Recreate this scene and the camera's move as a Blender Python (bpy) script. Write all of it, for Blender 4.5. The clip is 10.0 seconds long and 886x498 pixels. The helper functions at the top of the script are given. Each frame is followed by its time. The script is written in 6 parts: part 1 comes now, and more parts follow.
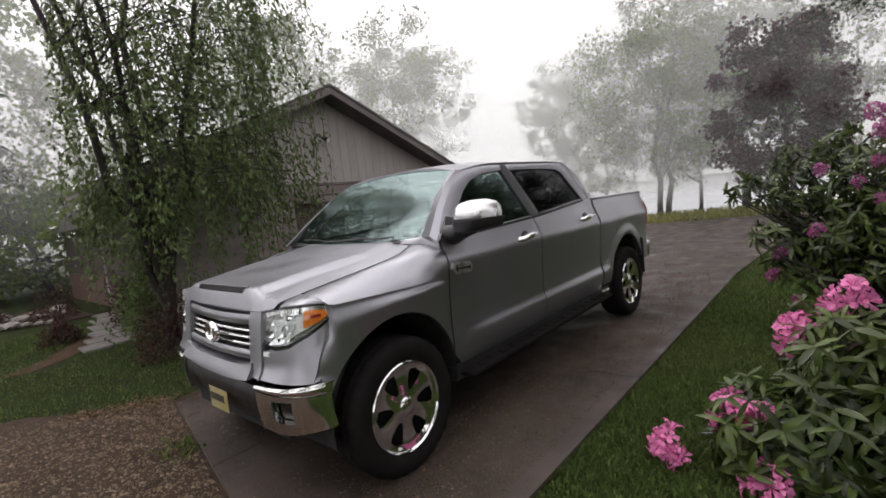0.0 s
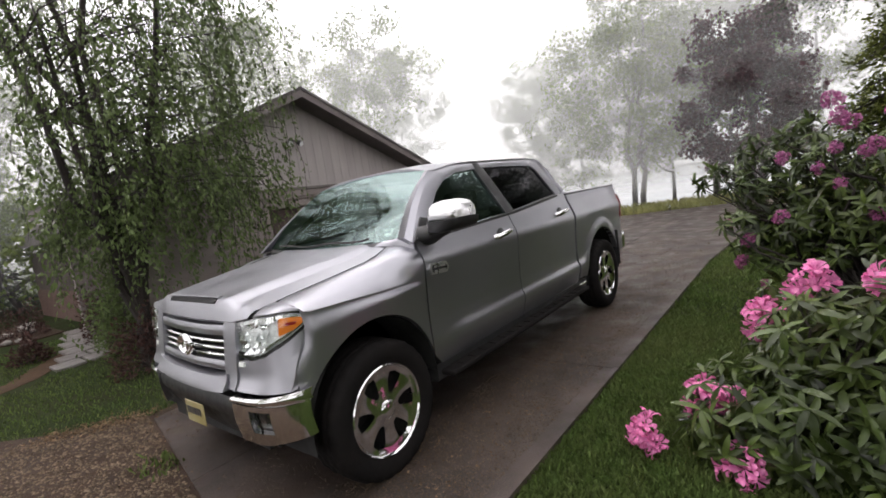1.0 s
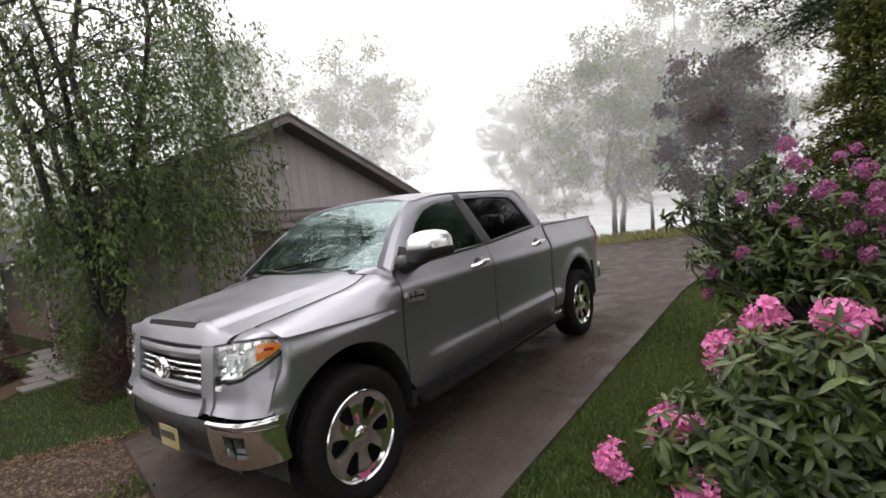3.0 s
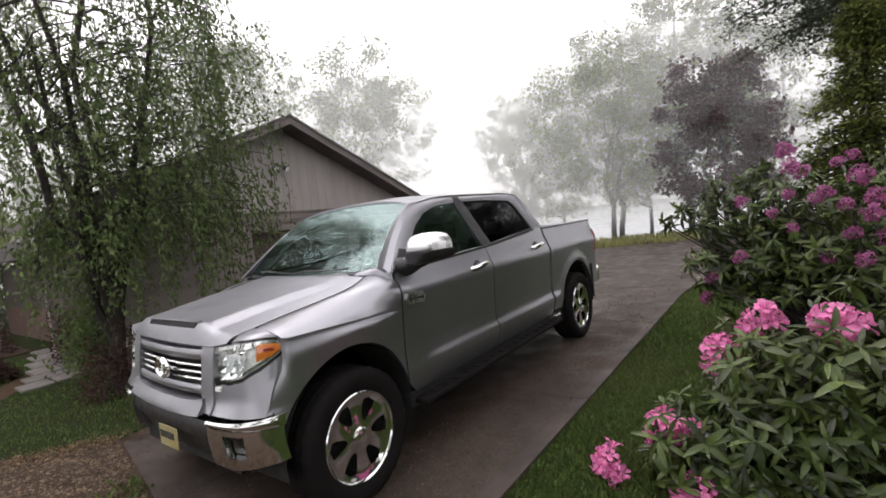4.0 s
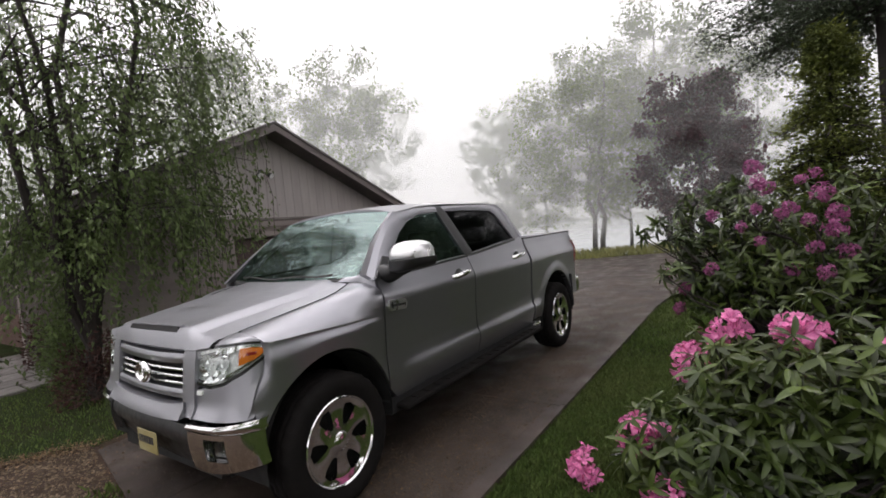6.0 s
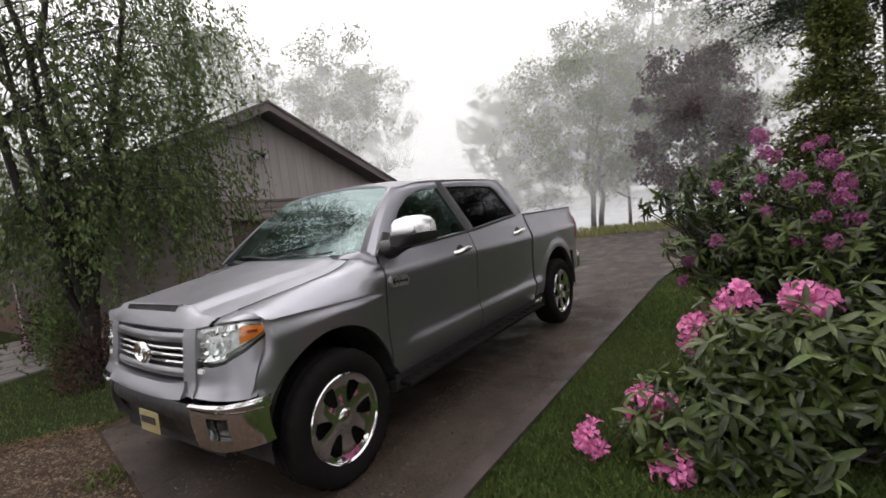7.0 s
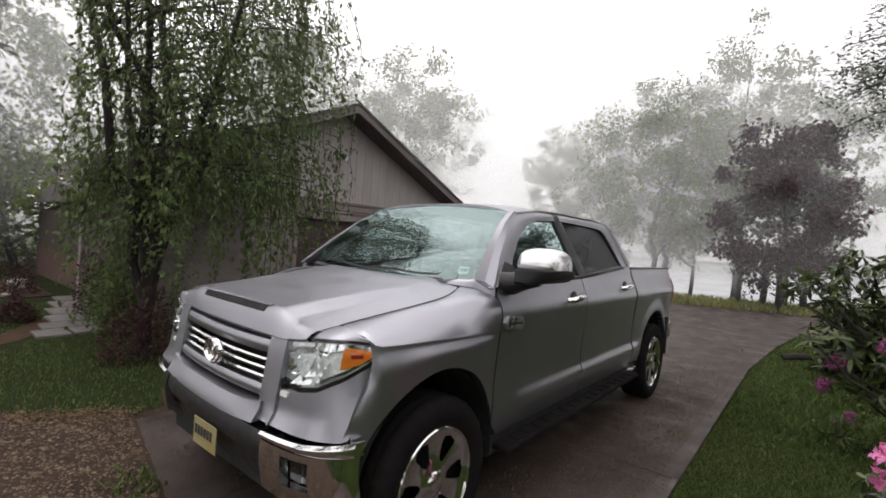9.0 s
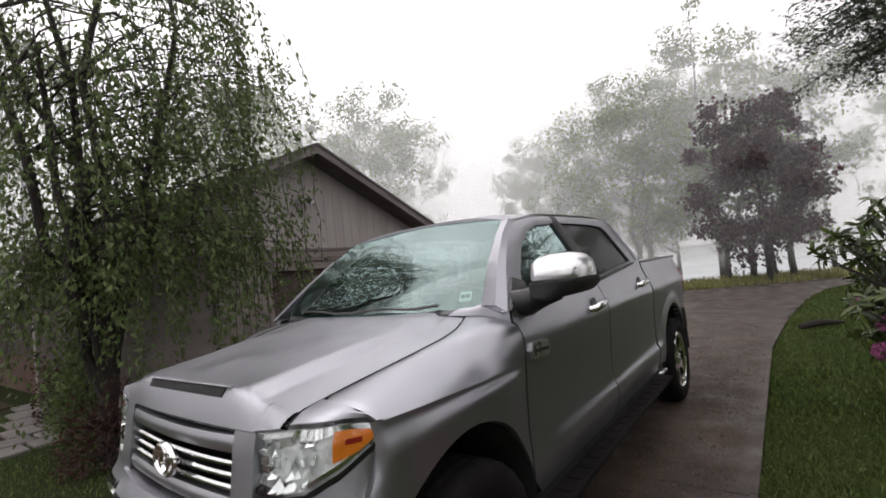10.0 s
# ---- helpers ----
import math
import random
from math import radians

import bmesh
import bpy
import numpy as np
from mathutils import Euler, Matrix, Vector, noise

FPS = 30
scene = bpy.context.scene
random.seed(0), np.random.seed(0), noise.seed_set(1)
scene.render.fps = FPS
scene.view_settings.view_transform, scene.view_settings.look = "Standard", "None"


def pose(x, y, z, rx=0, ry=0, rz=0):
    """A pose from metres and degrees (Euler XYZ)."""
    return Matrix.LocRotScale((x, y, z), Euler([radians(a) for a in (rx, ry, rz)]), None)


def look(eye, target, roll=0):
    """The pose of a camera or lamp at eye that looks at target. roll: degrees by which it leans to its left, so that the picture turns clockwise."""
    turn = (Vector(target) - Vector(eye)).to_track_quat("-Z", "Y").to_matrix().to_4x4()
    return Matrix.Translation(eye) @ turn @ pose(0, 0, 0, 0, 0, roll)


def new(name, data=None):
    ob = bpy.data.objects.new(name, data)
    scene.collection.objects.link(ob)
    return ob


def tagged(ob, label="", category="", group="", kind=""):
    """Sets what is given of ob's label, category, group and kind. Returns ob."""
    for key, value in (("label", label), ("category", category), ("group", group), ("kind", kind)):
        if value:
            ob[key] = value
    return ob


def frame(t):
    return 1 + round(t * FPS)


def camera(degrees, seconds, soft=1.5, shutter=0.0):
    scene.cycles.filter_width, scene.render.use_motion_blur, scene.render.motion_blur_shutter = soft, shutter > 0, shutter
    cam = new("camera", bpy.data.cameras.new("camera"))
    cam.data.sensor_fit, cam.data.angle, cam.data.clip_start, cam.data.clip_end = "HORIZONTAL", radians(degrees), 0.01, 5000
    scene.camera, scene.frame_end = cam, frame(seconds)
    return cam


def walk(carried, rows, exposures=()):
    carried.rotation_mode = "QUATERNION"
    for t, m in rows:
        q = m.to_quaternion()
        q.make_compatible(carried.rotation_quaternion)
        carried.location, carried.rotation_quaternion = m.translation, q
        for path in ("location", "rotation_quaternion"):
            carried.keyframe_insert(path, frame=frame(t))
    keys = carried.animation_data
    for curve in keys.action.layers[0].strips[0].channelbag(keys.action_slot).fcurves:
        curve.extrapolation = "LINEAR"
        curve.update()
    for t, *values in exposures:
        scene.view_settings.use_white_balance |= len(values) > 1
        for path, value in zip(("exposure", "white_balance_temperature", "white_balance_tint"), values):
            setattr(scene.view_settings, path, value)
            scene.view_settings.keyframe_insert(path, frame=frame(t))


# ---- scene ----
cam = camera(87.4, 10.0, 1.7)
# seconds, eye x y z, yaw (to the left from +y), pitch, roll
PATH = [
    (0.0, 1.764, 2.956, 1.575, 131.47, -5.77, -6.26),
    (0.5, 1.717, 2.962, 1.528, 129.98, -10.19, -7.36),
    (1.0, 1.739, 2.986, 1.580, 129.17, -6.19, -8.38),
    (1.5, 1.785, 3.031, 1.618, 128.42, -3.54, -5.09),
    (2.0, 1.811, 3.108, 1.614, 126.23, -3.92, -6.18),
    (2.2, 1.806, 3.101, 1.626, 126.56, -3.46, -7.07),
    (3.5, 1.796, 3.094, 1.623, 126.95, -3.60, -6.84),
    (4.0, 1.812, 3.103, 1.623, 126.71, -3.26, -6.58),
    (4.5, 1.838, 3.118, 1.635, 126.37, -1.94, -6.65),
    (5.0, 1.862, 3.163, 1.629, 124.75, -2.67, -6.79),
    (5.2, 1.873, 3.178, 1.634, 124.61, -2.36, -6.56),
    (6.3, 1.864, 3.128, 1.602, 124.60, -2.59, -5.52),
    (6.5, 1.851, 3.106, 1.590, 124.67, -3.23, -6.06),
    (7.0, 1.838, 3.093, 1.568, 124.54, -4.58, -6.63),
    (7.5, 1.855, 3.051, 1.611, 125.72, -1.24, -4.46),
    (8.0, 1.793, 2.806, 1.581, 128.74, -1.24, -4.00),
    (8.5, 1.800, 2.491, 1.595, 131.80, -0.60, 2.78),
    (9.0, 1.747, 2.343, 1.564, 128.96, -0.83, 3.94),
    (9.5, 1.540, 2.140, 1.569, 129.57, 2.99, -4.61),
    (10.0, 1.406, 2.000, 1.540, 126.58, 2.76, -6.26),
]


def heading(x, y, z, yaw, pitch, roll):
    a, b = radians(yaw), radians(pitch)
    ahead = Vector((-math.sin(a) * math.cos(b), math.cos(a) * math.cos(b), math.sin(b)))
    return look(Vector((x, y, z)), Vector((x, y, z)) + ahead, roll)


walk(cam, [(t, heading(*row)) for t, *row in PATH], [(0, -0.30, 6500, 17), (0.5, -0.14, 6500, 17), (1.0, 0.07, 6500, 17), (1.5, 0.10, 6500, 17), (2.0, 0.10, 6500, 17), (3.5, 0.02, 6500, 17), (4.0, -0.04, 6500, 17), (4.5, -0.20, 6500, 17), (5.0, -0.30, 6500, 17), (6.5, -0.27, 6500, 17), (7.0, -0.25, 6500, 17), (8.0, -0.30, 6500, 17), (9.0, -0.30, 6500, 17), (10, -0.35, 6500, 17)])

# ---- light: a white overcast sky in mist ----
world = bpy.data.worlds.new("overcast_sky")
scene.world = world
world.use_nodes = True
wn = world.node_tree.nodes
wl = world.node_tree.links
sky = wn.new("ShaderNodeTexSky")
sky.sky_type = "NISHITA"
sky.sun_disc = False
sky.sun_elevation = radians(55)
sky.sun_rotation = radians(200)
sky.air_density, sky.dust_density, sky.ozone_density = 1.0, 6.0, 1.0
grey = wn.new("ShaderNodeHueSaturation")
grey.inputs["Saturation"].default_value = 0.1
grey.inputs["Value"].default_value = 0.12
wl.new(sky.outputs["Color"], grey.inputs["Color"])
veil = wn.new("ShaderNodeMix")
veil.data_type = "RGBA"
veil.inputs[0].default_value = 0.8
veil.inputs[7].default_value = (1.0, 1.0, 0.985, 1)
wl.new(grey.outputs["Color"], veil.inputs[6])
wl.new(veil.outputs[2], wn["Background"].inputs["Color"])
wn["Background"].inputs["Strength"].default_value = 2.1

sun = new("sun", bpy.data.lights.new("sun", "SUN"))
sun.data.energy = 0.7
sun.data.angle = radians(40)
sun.data.color = (1.0, 0.98, 0.95)
sun.rotation_euler = (radians(30), radians(10), radians(20))

# ---- materials ----


def ramp_noise(nt, scale, detail, lo, hi, coords):
    n = nt.nodes.new("ShaderNodeTexNoise")
    n.inputs["Scale"].default_value, n.inputs["Detail"].default_value = scale, detail
    nt.links.new(coords, n.inputs["Vector"])
    r = nt.nodes.new("ShaderNodeMapRange")
    r.inputs["From Min"].default_value, r.inputs["From Max"].default_value = 0.3, 0.7
    r.inputs["To Min"].default_value, r.inputs["To Max"].default_value = lo, hi
    nt.links.new(n.outputs["Fac"], r.inputs["Value"])
    return r.outputs["Result"]


def material(name, base, rough=0.6, metal=0.0, other=None, scale=3.0, grain=60.0, amount=0.35, bump=0.0, bump_scale=80.0,
             rough_vary=0.1, random_piece=0.0, coat=0.0, random_island=0.0, stretch=(1, 1, 1), translucent=0.0, specular=0.5):
    """A node material: base colour mixed with another by coarse and fine noise, with uneven gloss and fine relief."""
    m = bpy.data.materials.new(name)
    m.use_nodes = True
    nt = m.node_tree
    p = nt.nodes["Principled BSDF"]
    co = nt.nodes.new("ShaderNodeTexCoord")
    mp = nt.nodes.new("ShaderNodeMapping")
    mp.inputs["Scale"].default_value = stretch
    nt.links.new(co.outputs["Object"], mp.inputs["Vector"])
    v = mp.outputs["Vector"]
    other = other or tuple(c * 0.6 for c in base)
    coarse = ramp_noise(nt, scale, 4, 0, 1, v)
    fine = ramp_noise(nt, grain, 3, -0.5, 0.5, v)
    add = nt.nodes.new("ShaderNodeMath")
    add.operation, add.use_clamp = "MULTIPLY_ADD", True
    nt.links.new(fine, add.inputs[0])
    add.inputs[1].default_value = 0.7
    nt.links.new(coarse, add.inputs[2])
    mulf = nt.nodes.new("ShaderNodeMath")
    mulf.operation = "MULTIPLY"
    nt.links.new(add.outputs[0], mulf.inputs[0])
    mulf.inputs[1].default_value = amount * 2 if amount < 0.5 else 1.0
    mix = nt.nodes.new("ShaderNodeMix")
    mix.data_type = "RGBA"
    mix.inputs[6].default_value, mix.inputs[7].default_value = (*base, 1), (*other, 1)
    nt.links.new(mulf.outputs[0], mix.inputs[0])
    colour = mix.outputs[2]
    if random_piece or random_island:
        hs = nt.nodes.new("ShaderNodeHueSaturation")
        if random_piece:
            src = nt.nodes.new("ShaderNodeObjectInfo").outputs["Random"]
        else:
            src = nt.nodes.new("ShaderNodeNewGeometry").outputs["Random Per Island"]
        rr = nt.nodes.new("ShaderNodeMapRange")
        k = random_piece or random_island
        rr.inputs["To Min"].default_value, rr.inputs["To Max"].default_value = 1 - k, 1 + k
        nt.links.new(src, rr.inputs["Value"])
        nt.links.new(rr.outputs["Result"], hs.inputs["Value"])
        nt.links.new(colour, hs.inputs["Color"])
        colour = hs.outputs["Color"]
    nt.links.new(colour, p.inputs["Base Color"])
    nt.links.new(ramp_noise(nt, scale * 2.3, 3, max(0.02, rough - rough_vary), min(1, rough + rough_vary), v), p.inputs["Roughness"])
    p.inputs["Metallic"].default_value = metal
    p.inputs["Coat Weight"].default_value = coat
    p.inputs["Coat Roughness"].default_value = 0.12
    p.inputs["Specular IOR Level"].default_value = specular
    if bump:
        n = nt.nodes.new("ShaderNodeTexNoise")
        n.inputs["Scale"].default_value, n.inputs["Detail"].default_value = bump_scale, 4
        nt.links.new(v, n.inputs["Vector"])
        b = nt.nodes.new("ShaderNodeBump")
        b.inputs["Strength"].default_value, b.inputs["Distance"].default_value = bump, 0.01
        nt.links.new(n.outputs["Fac"], b.inputs["Height"])
        nt.links.new(b.outputs["Normal"], p.inputs["Normal"])
    if translucent:
        t = nt.nodes.new("ShaderNodeBsdfTranslucent")
        nt.links.new(colour, t.inputs["Color"])
        ms = nt.nodes.new("ShaderNodeMixShader")
        ms.inputs[0].default_value = translucent
        nt.links.new(p.outputs["BSDF"], ms.inputs[1])
        nt.links.new(t.outputs["BSDF"], ms.inputs[2])
        nt.links.new(ms.outputs["Shader"], nt.nodes["Material Output"].inputs["Surface"])
    return m


def glass_material(name, tint, rough=0.02, gloss=(1, 1, 1), face=0.05):
    """Thin pane: tinted see-through with a mirror-like surface."""
    m = bpy.data.materials.new(name)
    m.use_nodes = True
    nt = m.node_tree
    nt.nodes.remove(nt.nodes["Principled BSDF"])
    tr = nt.nodes.new("ShaderNodeBsdfTransparent")
    tr.inputs["Color"].default_value = (*tint, 1)
    gl = nt.nodes.new("ShaderNodeBsdfGlossy")
    gl.inputs["Roughness"].default_value = rough
    gl.inputs["Color"].default_value = (*gloss, 1)
    lw = nt.nodes.new("ShaderNodeLayerWeight")
    lw.inputs["Blend"].default_value = 0.5
    pw = nt.nodes.new("ShaderNodeMath")
    pw.operation = "POWER"
    nt.links.new(lw.outputs["Facing"], pw.inputs[0])
    pw.inputs[1].default_value = 4.0
    fr = nt.nodes.new("ShaderNodeMapRange")
    fr.inputs["To Min"].default_value = face
    nt.links.new(pw.outputs[0], fr.inputs["Value"])
    ms = nt.nodes.new("ShaderNodeMixShader")
    nt.links.new(fr.outputs["Result"], ms.inputs[0])
    nt.links.new(tr.outputs["BSDF"], ms.inputs[1])
    nt.links.new(gl.outputs["BSDF"], ms.inputs[2])
    nt.links.new(ms.outputs["Shader"], nt.nodes["Material Output"].inputs["Surface"])
    return m


M = {
    "lawn": material("lawn_soil", (0.020, 0.032, 0.010), 0.95, specular=0.06, other=(0.024, 0.022, 0.011), scale=1.2, grain=40, bump=0.6, bump_scale=60),
    "grass": material("grass_blades", (0.070, 0.112, 0.028), 0.55, other=(0.105, 0.125, 0.042), scale=0.9, grain=8, random_island=0.4, specular=0.12, translucent=0.25),
    "far_grass": material("dry_grass", (0.27, 0.26, 0.10), 0.8, other=(0.17, 0.19, 0.07), scale=0.8, grain=20, random_island=0.3, specular=0.2, translucent=0.3),
    "drive": material("wet_concrete", (0.070, 0.051, 0.041), 0.60, other=(0.018, 0.013, 0.011), scale=1.3, grain=95, bump=0.30, bump_scale=110, rough_vary=0.26, amount=0.5),
    "gravel": material("pea_gravel_bed", (0.05, 0.028, 0.017), 0.8, other=(0.022, 0.013, 0.009), specular=0.25, scale=4, grain=70, bump=0.5, bump_scale=120),
    "pebble": material("pebbles", (0.155, 0.118, 0.08), 0.75, other=(0.042, 0.028, 0.018), specular=0.15, scale=9, grain=40, random_island=0.6, random_piece=0.0),
    "siding": material("grey_painted_siding", (0.205, 0.175, 0.162), 0.75, other=(0.165, 0.14, 0.13), scale=1.2, grain=30, stretch=(1, 1, 6), bump=0.1, bump_scale=30, random_piece=0.07),
    "gable": material("grey_gable_boards", (0.34, 0.31, 0.30), 0.8, other=(0.28, 0.255, 0.247), scale=1.5, grain=25, stretch=(6, 6, 1), bump=0.15, bump_scale=30, random_piece=0.06),
    "fascia": material("brown_fascia", (0.15, 0.128, 0.12), 0.6, scale=2, grain=30),
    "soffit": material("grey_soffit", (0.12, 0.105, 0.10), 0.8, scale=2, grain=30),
    "shingle": material("asphalt_shingles", (0.11, 0.10, 0.095), 0.9, other=(0.06, 0.055, 0.05), scale=3, grain=90, bump=0.4, random_piece=0.2),
    "garage": material("brown_garage_door", (0.060, 0.035, 0.030), 0.6, other=(0.045, 0.027, 0.023), scale=2, grain=40, stretch=(1, 1, 5)),
    "trim": material("pale_trim", (0.45, 0.42, 0.40), 0.7, scale=3, grain=30, amount=0.2),
    "brown_wall": material("brown_painted_wall", (0.052, 0.038, 0.033), 0.8, other=(0.036, 0.027, 0.023), scale=2, grain=30, stretch=(1, 1, 5)),
    "eave": material("grey_eave_board", (0.24, 0.225, 0.215), 0.7, scale=3, grain=30, amount=0.25),
    "dirt": material("trodden_dirt", (0.075, 0.045, 0.028), 0.95, other=(0.035, 0.022, 0.014), specular=0.1, scale=5, grain=60, bump=0.6, bump_scale=70),
    "debris": material("fallen_petals_and_bits", (0.20, 0.135, 0.08), 0.8, other=(0.05, 0.03, 0.016), specular=0.2, scale=8, grain=40, random_island=0.6),
    "brick": material("reddish_brick", (0.10, 0.056, 0.043), 0.85, scale=5, grain=50, bump=0.3),
    "flag": material("wet_flagstone", (0.17, 0.155, 0.148), 0.4, other=(0.10, 0.09, 0.086), scale=3, grain=40, random_piece=0.2),
    "stone": material("field_stone", (0.22, 0.20, 0.18), 0.6, scale=4, grain=40, bump=0.4, bump_scale=30, random_piece=0.3),
    "bark": material("dark_bark", (0.032, 0.025, 0.022), 0.9, other=(0.015, 0.012, 0.010), scale=6, grain=40, stretch=(4, 4, 1), bump=0.6, bump_scale=25),
    "pale_bark": material("grey_bark", (0.060, 0.052, 0.046), 0.9, other=(0.03, 0.026, 0.023), scale=6, grain=40, stretch=(4, 4, 1), bump=0.6, bump_scale=25),
    "cherry_leaf": material("weeping_leaves", (0.105, 0.145, 0.050), 0.45, other=(0.066, 0.094, 0.034), scale=1.5, grain=6, random_island=0.4, specular=0.2, translucent=0.3),
    "tree_leaf": material("spring_leaves", (0.125, 0.165, 0.042), 0.5, other=(0.07, 0.105, 0.03), scale=0.4, grain=3, random_island=0.35, specular=0.2, translucent=0.4),
    "maple_leaf": material("purple_maple_leaves", (0.050, 0.020, 0.024), 0.45, other=(0.030, 0.012, 0.015), scale=0.8, grain=4, random_island=0.4, specular=0.2, translucent=0.25),
    "needle": material("dark_needles", (0.050, 0.066, 0.036), 0.6, other=(0.030, 0.042, 0.024), scale=0.8, grain=6, random_island=0.4, specular=0.2, translucent=0.15),
    "cypress": material("yellow_green_fronds", (0.105, 0.122, 0.024), 0.6, other=(0.028, 0.042, 0.012), scale=2.5, grain=8, random_island=0.45, specular=0.2, translucent=0.2),
    "rhodo_leaf": material("rhododendron_leaves", (0.064, 0.090, 0.021), 0.34, other=(0.014, 0.026, 0.007), specular=0.36, scale=2, grain=12, random_island=0.75, translucent=0.18),
    "shrub_leaf": material("reddish_shrub_leaves", (0.07, 0.035, 0.03), 0.5, scale=2, grain=10, random_island=0.4, specular=0.2, translucent=0.2),
    "pink": material("pink_petals", (0.86, 0.31, 0.55), 0.5, other=(0.58, 0.08, 0.31), scale=38, grain=120, random_island=0.30, translucent=0.35, amount=0.4),
    "purple": material("magenta_petals", (0.42, 0.12, 0.28), 0.5, other=(0.21, 0.045, 0.14), scale=12, grain=60, random_island=0.2, translucent=0.35, amount=0.4),
    "paint": material("silver_grey_car_paint", (0.335, 0.336, 0.362), 0.35, 0.93, other=(0.305, 0.306, 0.33), scale=1.5, grain=400, amount=0.3, coat=0.18, rough_vary=0.03),
    "wet": material("rain_wet_car_paint", (0.32, 0.322, 0.345), 0.42, 0.90, other=(0.275, 0.277, 0.298), scale=1.5, grain=300, amount=0.3, coat=0.10, rough_vary=0.07, bump=0.10, bump_scale=190),
    "beaded": material("rain_beaded_car_paint", (0.335, 0.336, 0.362), 0.35, 0.93, other=(0.305, 0.306, 0.33), scale=1.5, grain=400, amount=0.3, coat=0.18, rough_vary=0.08, bump=0.28, bump_scale=260),
    "chrome": material("chrome", (0.78, 0.78, 0.78), 0.09, 1.0, other=(0.70, 0.70, 0.70), scale=6, grain=90, rough_vary=0.04, amount=0.2),
    "satin": material("satin_chrome", (0.74, 0.74, 0.75), 0.30, 1.0, other=(0.66, 0.66, 0.67), scale=6, grain=90, rough_vary=0.04, amount=0.2),
    "black": material("black_plastic", (0.018, 0.018, 0.019), 0.45, scale=8, grain=200, bump=0.05),
    "gloss_black": material("gloss_black", (0.012, 0.012, 0.012), 0.15, scale=8, grain=200, coat=0.5),
    "tyre": material("tyre_rubber", (0.009, 0.0085, 0.0085), 0.85, other=(0.014, 0.012, 0.011), scale=6, grain=80, bump=0.15, specular=0.07),
    "under": material("underbody", (0.012, 0.012, 0.012), 0.9, scale=6, grain=60),
    "interior": material("dark_interior", (0.06, 0.055, 0.052), 0.8, scale=5, grain=60),
    "amber": material("amber_lens", (0.80, 0.22, 0.02), 0.12, scale=30, grain=90, amount=0.25, coat=1.0),
    "red": material("red_lens", (0.32, 0.015, 0.012), 0.12, scale=30, grain=90, amount=0.25, coat=1.0),
    "reflector": material("lamp_reflector", (0.80, 0.82, 0.81), 0.25, 0.15, scale=14, grain=60, amount=0.3, rough_vary=0.1),
    "mirror_bowl": material("lamp_mirror", (0.86, 0.87, 0.86), 0.14, 0.95, scale=14, grain=60, amount=0.2, rough_vary=0.08),
    "plate": material("yellow_plate", (0.26, 0.21, 0.07), 0.5, other=(0.34, 0.31, 0.18), scale=8, grain=40),
    "ink": material("dark_print", (0.02, 0.02, 0.03), 0.6, scale=10, grain=60),
    "paper": material("white_sticker", (0.72, 0.76, 0.72), 0.6, scale=10, grain=60, amount=0.15),
    "water": material("misty_lake", (0.30, 0.32, 0.32), 0.55, scale=0.1, grain=1, amount=0.2),
}
M["windscreen"] = glass_material("windscreen_glass", (0.42, 0.56, 0.53), gloss=(0.58, 0.74, 0.71), face=0.15)
M["tinted"] = glass_material("tinted_glass", (0.07, 0.068, 0.07), gloss=(0.30, 0.30, 0.31), face=0.05)
M["side_glass"] = glass_material("front_door_glass", (0.52, 0.68, 0.65), gloss=(0.70, 0.90, 0.88), face=0.40)
M["lens"] = glass_material("clear_lens", (0.93, 0.95, 0.95))

# ---- builders ----


def mesh_object(name, bm, mat, smooth=False):
    me = bpy.data.meshes.new(name)
    bmesh.ops.recalc_face_normals(bm, faces=bm.faces[:])
    bm.to_mesh(me)
    bm.free()
    for m in mat if isinstance(mat, (list, tuple)) else [mat]:
        me.materials.append(m)
    if smooth:
        me.polygons.foreach_set("use_smooth", [True] * len(me.polygons))
        me.set_sharp_from_angle(angle=radians(smooth if smooth is not True else 40))
    return new(name, me)


def part(name, bm, mat, parent, label="", smooth=False):
    """One mesh object under a thing or a part; the mesh is in world coordinates at the parent's rest pose."""
    ob = mesh_object(name, bm, mat, smooth)
    ob.parent = parent
    ob.matrix_parent_inverse = parent_pose(parent).inverted()
    return tagged(ob, label)


def parent_pose(ob):
    m = ob.matrix_basis.copy()
    while ob.parent:
        m = ob.parent.matrix_basis @ ob.matrix_parent_inverse @ m
        ob = ob.parent
    return m


def thing(name, at, label, category, group="", kind=""):
    ob = new(name)
    ob.empty_display_size = 0.2
    ob.matrix_basis = Matrix.Translation(at)
    return tagged(ob, label, category, group, kind)


def box(bm, x0, x1, y0, y1, z0, z1):
    v = [bm.verts.new((x, y, z)) for x in (x0, x1) for y in (y0, y1) for z in (z0, z1)]
    for f in ((0, 1, 3, 2), (4, 6, 7, 5), (0, 4, 5, 1), (2, 3, 7, 6), (0, 2, 6, 4), (1, 5, 7, 3)):
        bm.faces.new([v[i] for i in f])
    return v


def soft_box(x0, x1, y0, y1, z0, z1, bevel=0.01, segments=2):
    bm = bmesh.new()
    box(bm, x0, x1, y0, y1, z0, z1)
    bmesh.ops.bevel(bm, geom=bm.edges[:], offset=bevel, segments=segments, affect="EDGES", profile=0.5)
    return bm


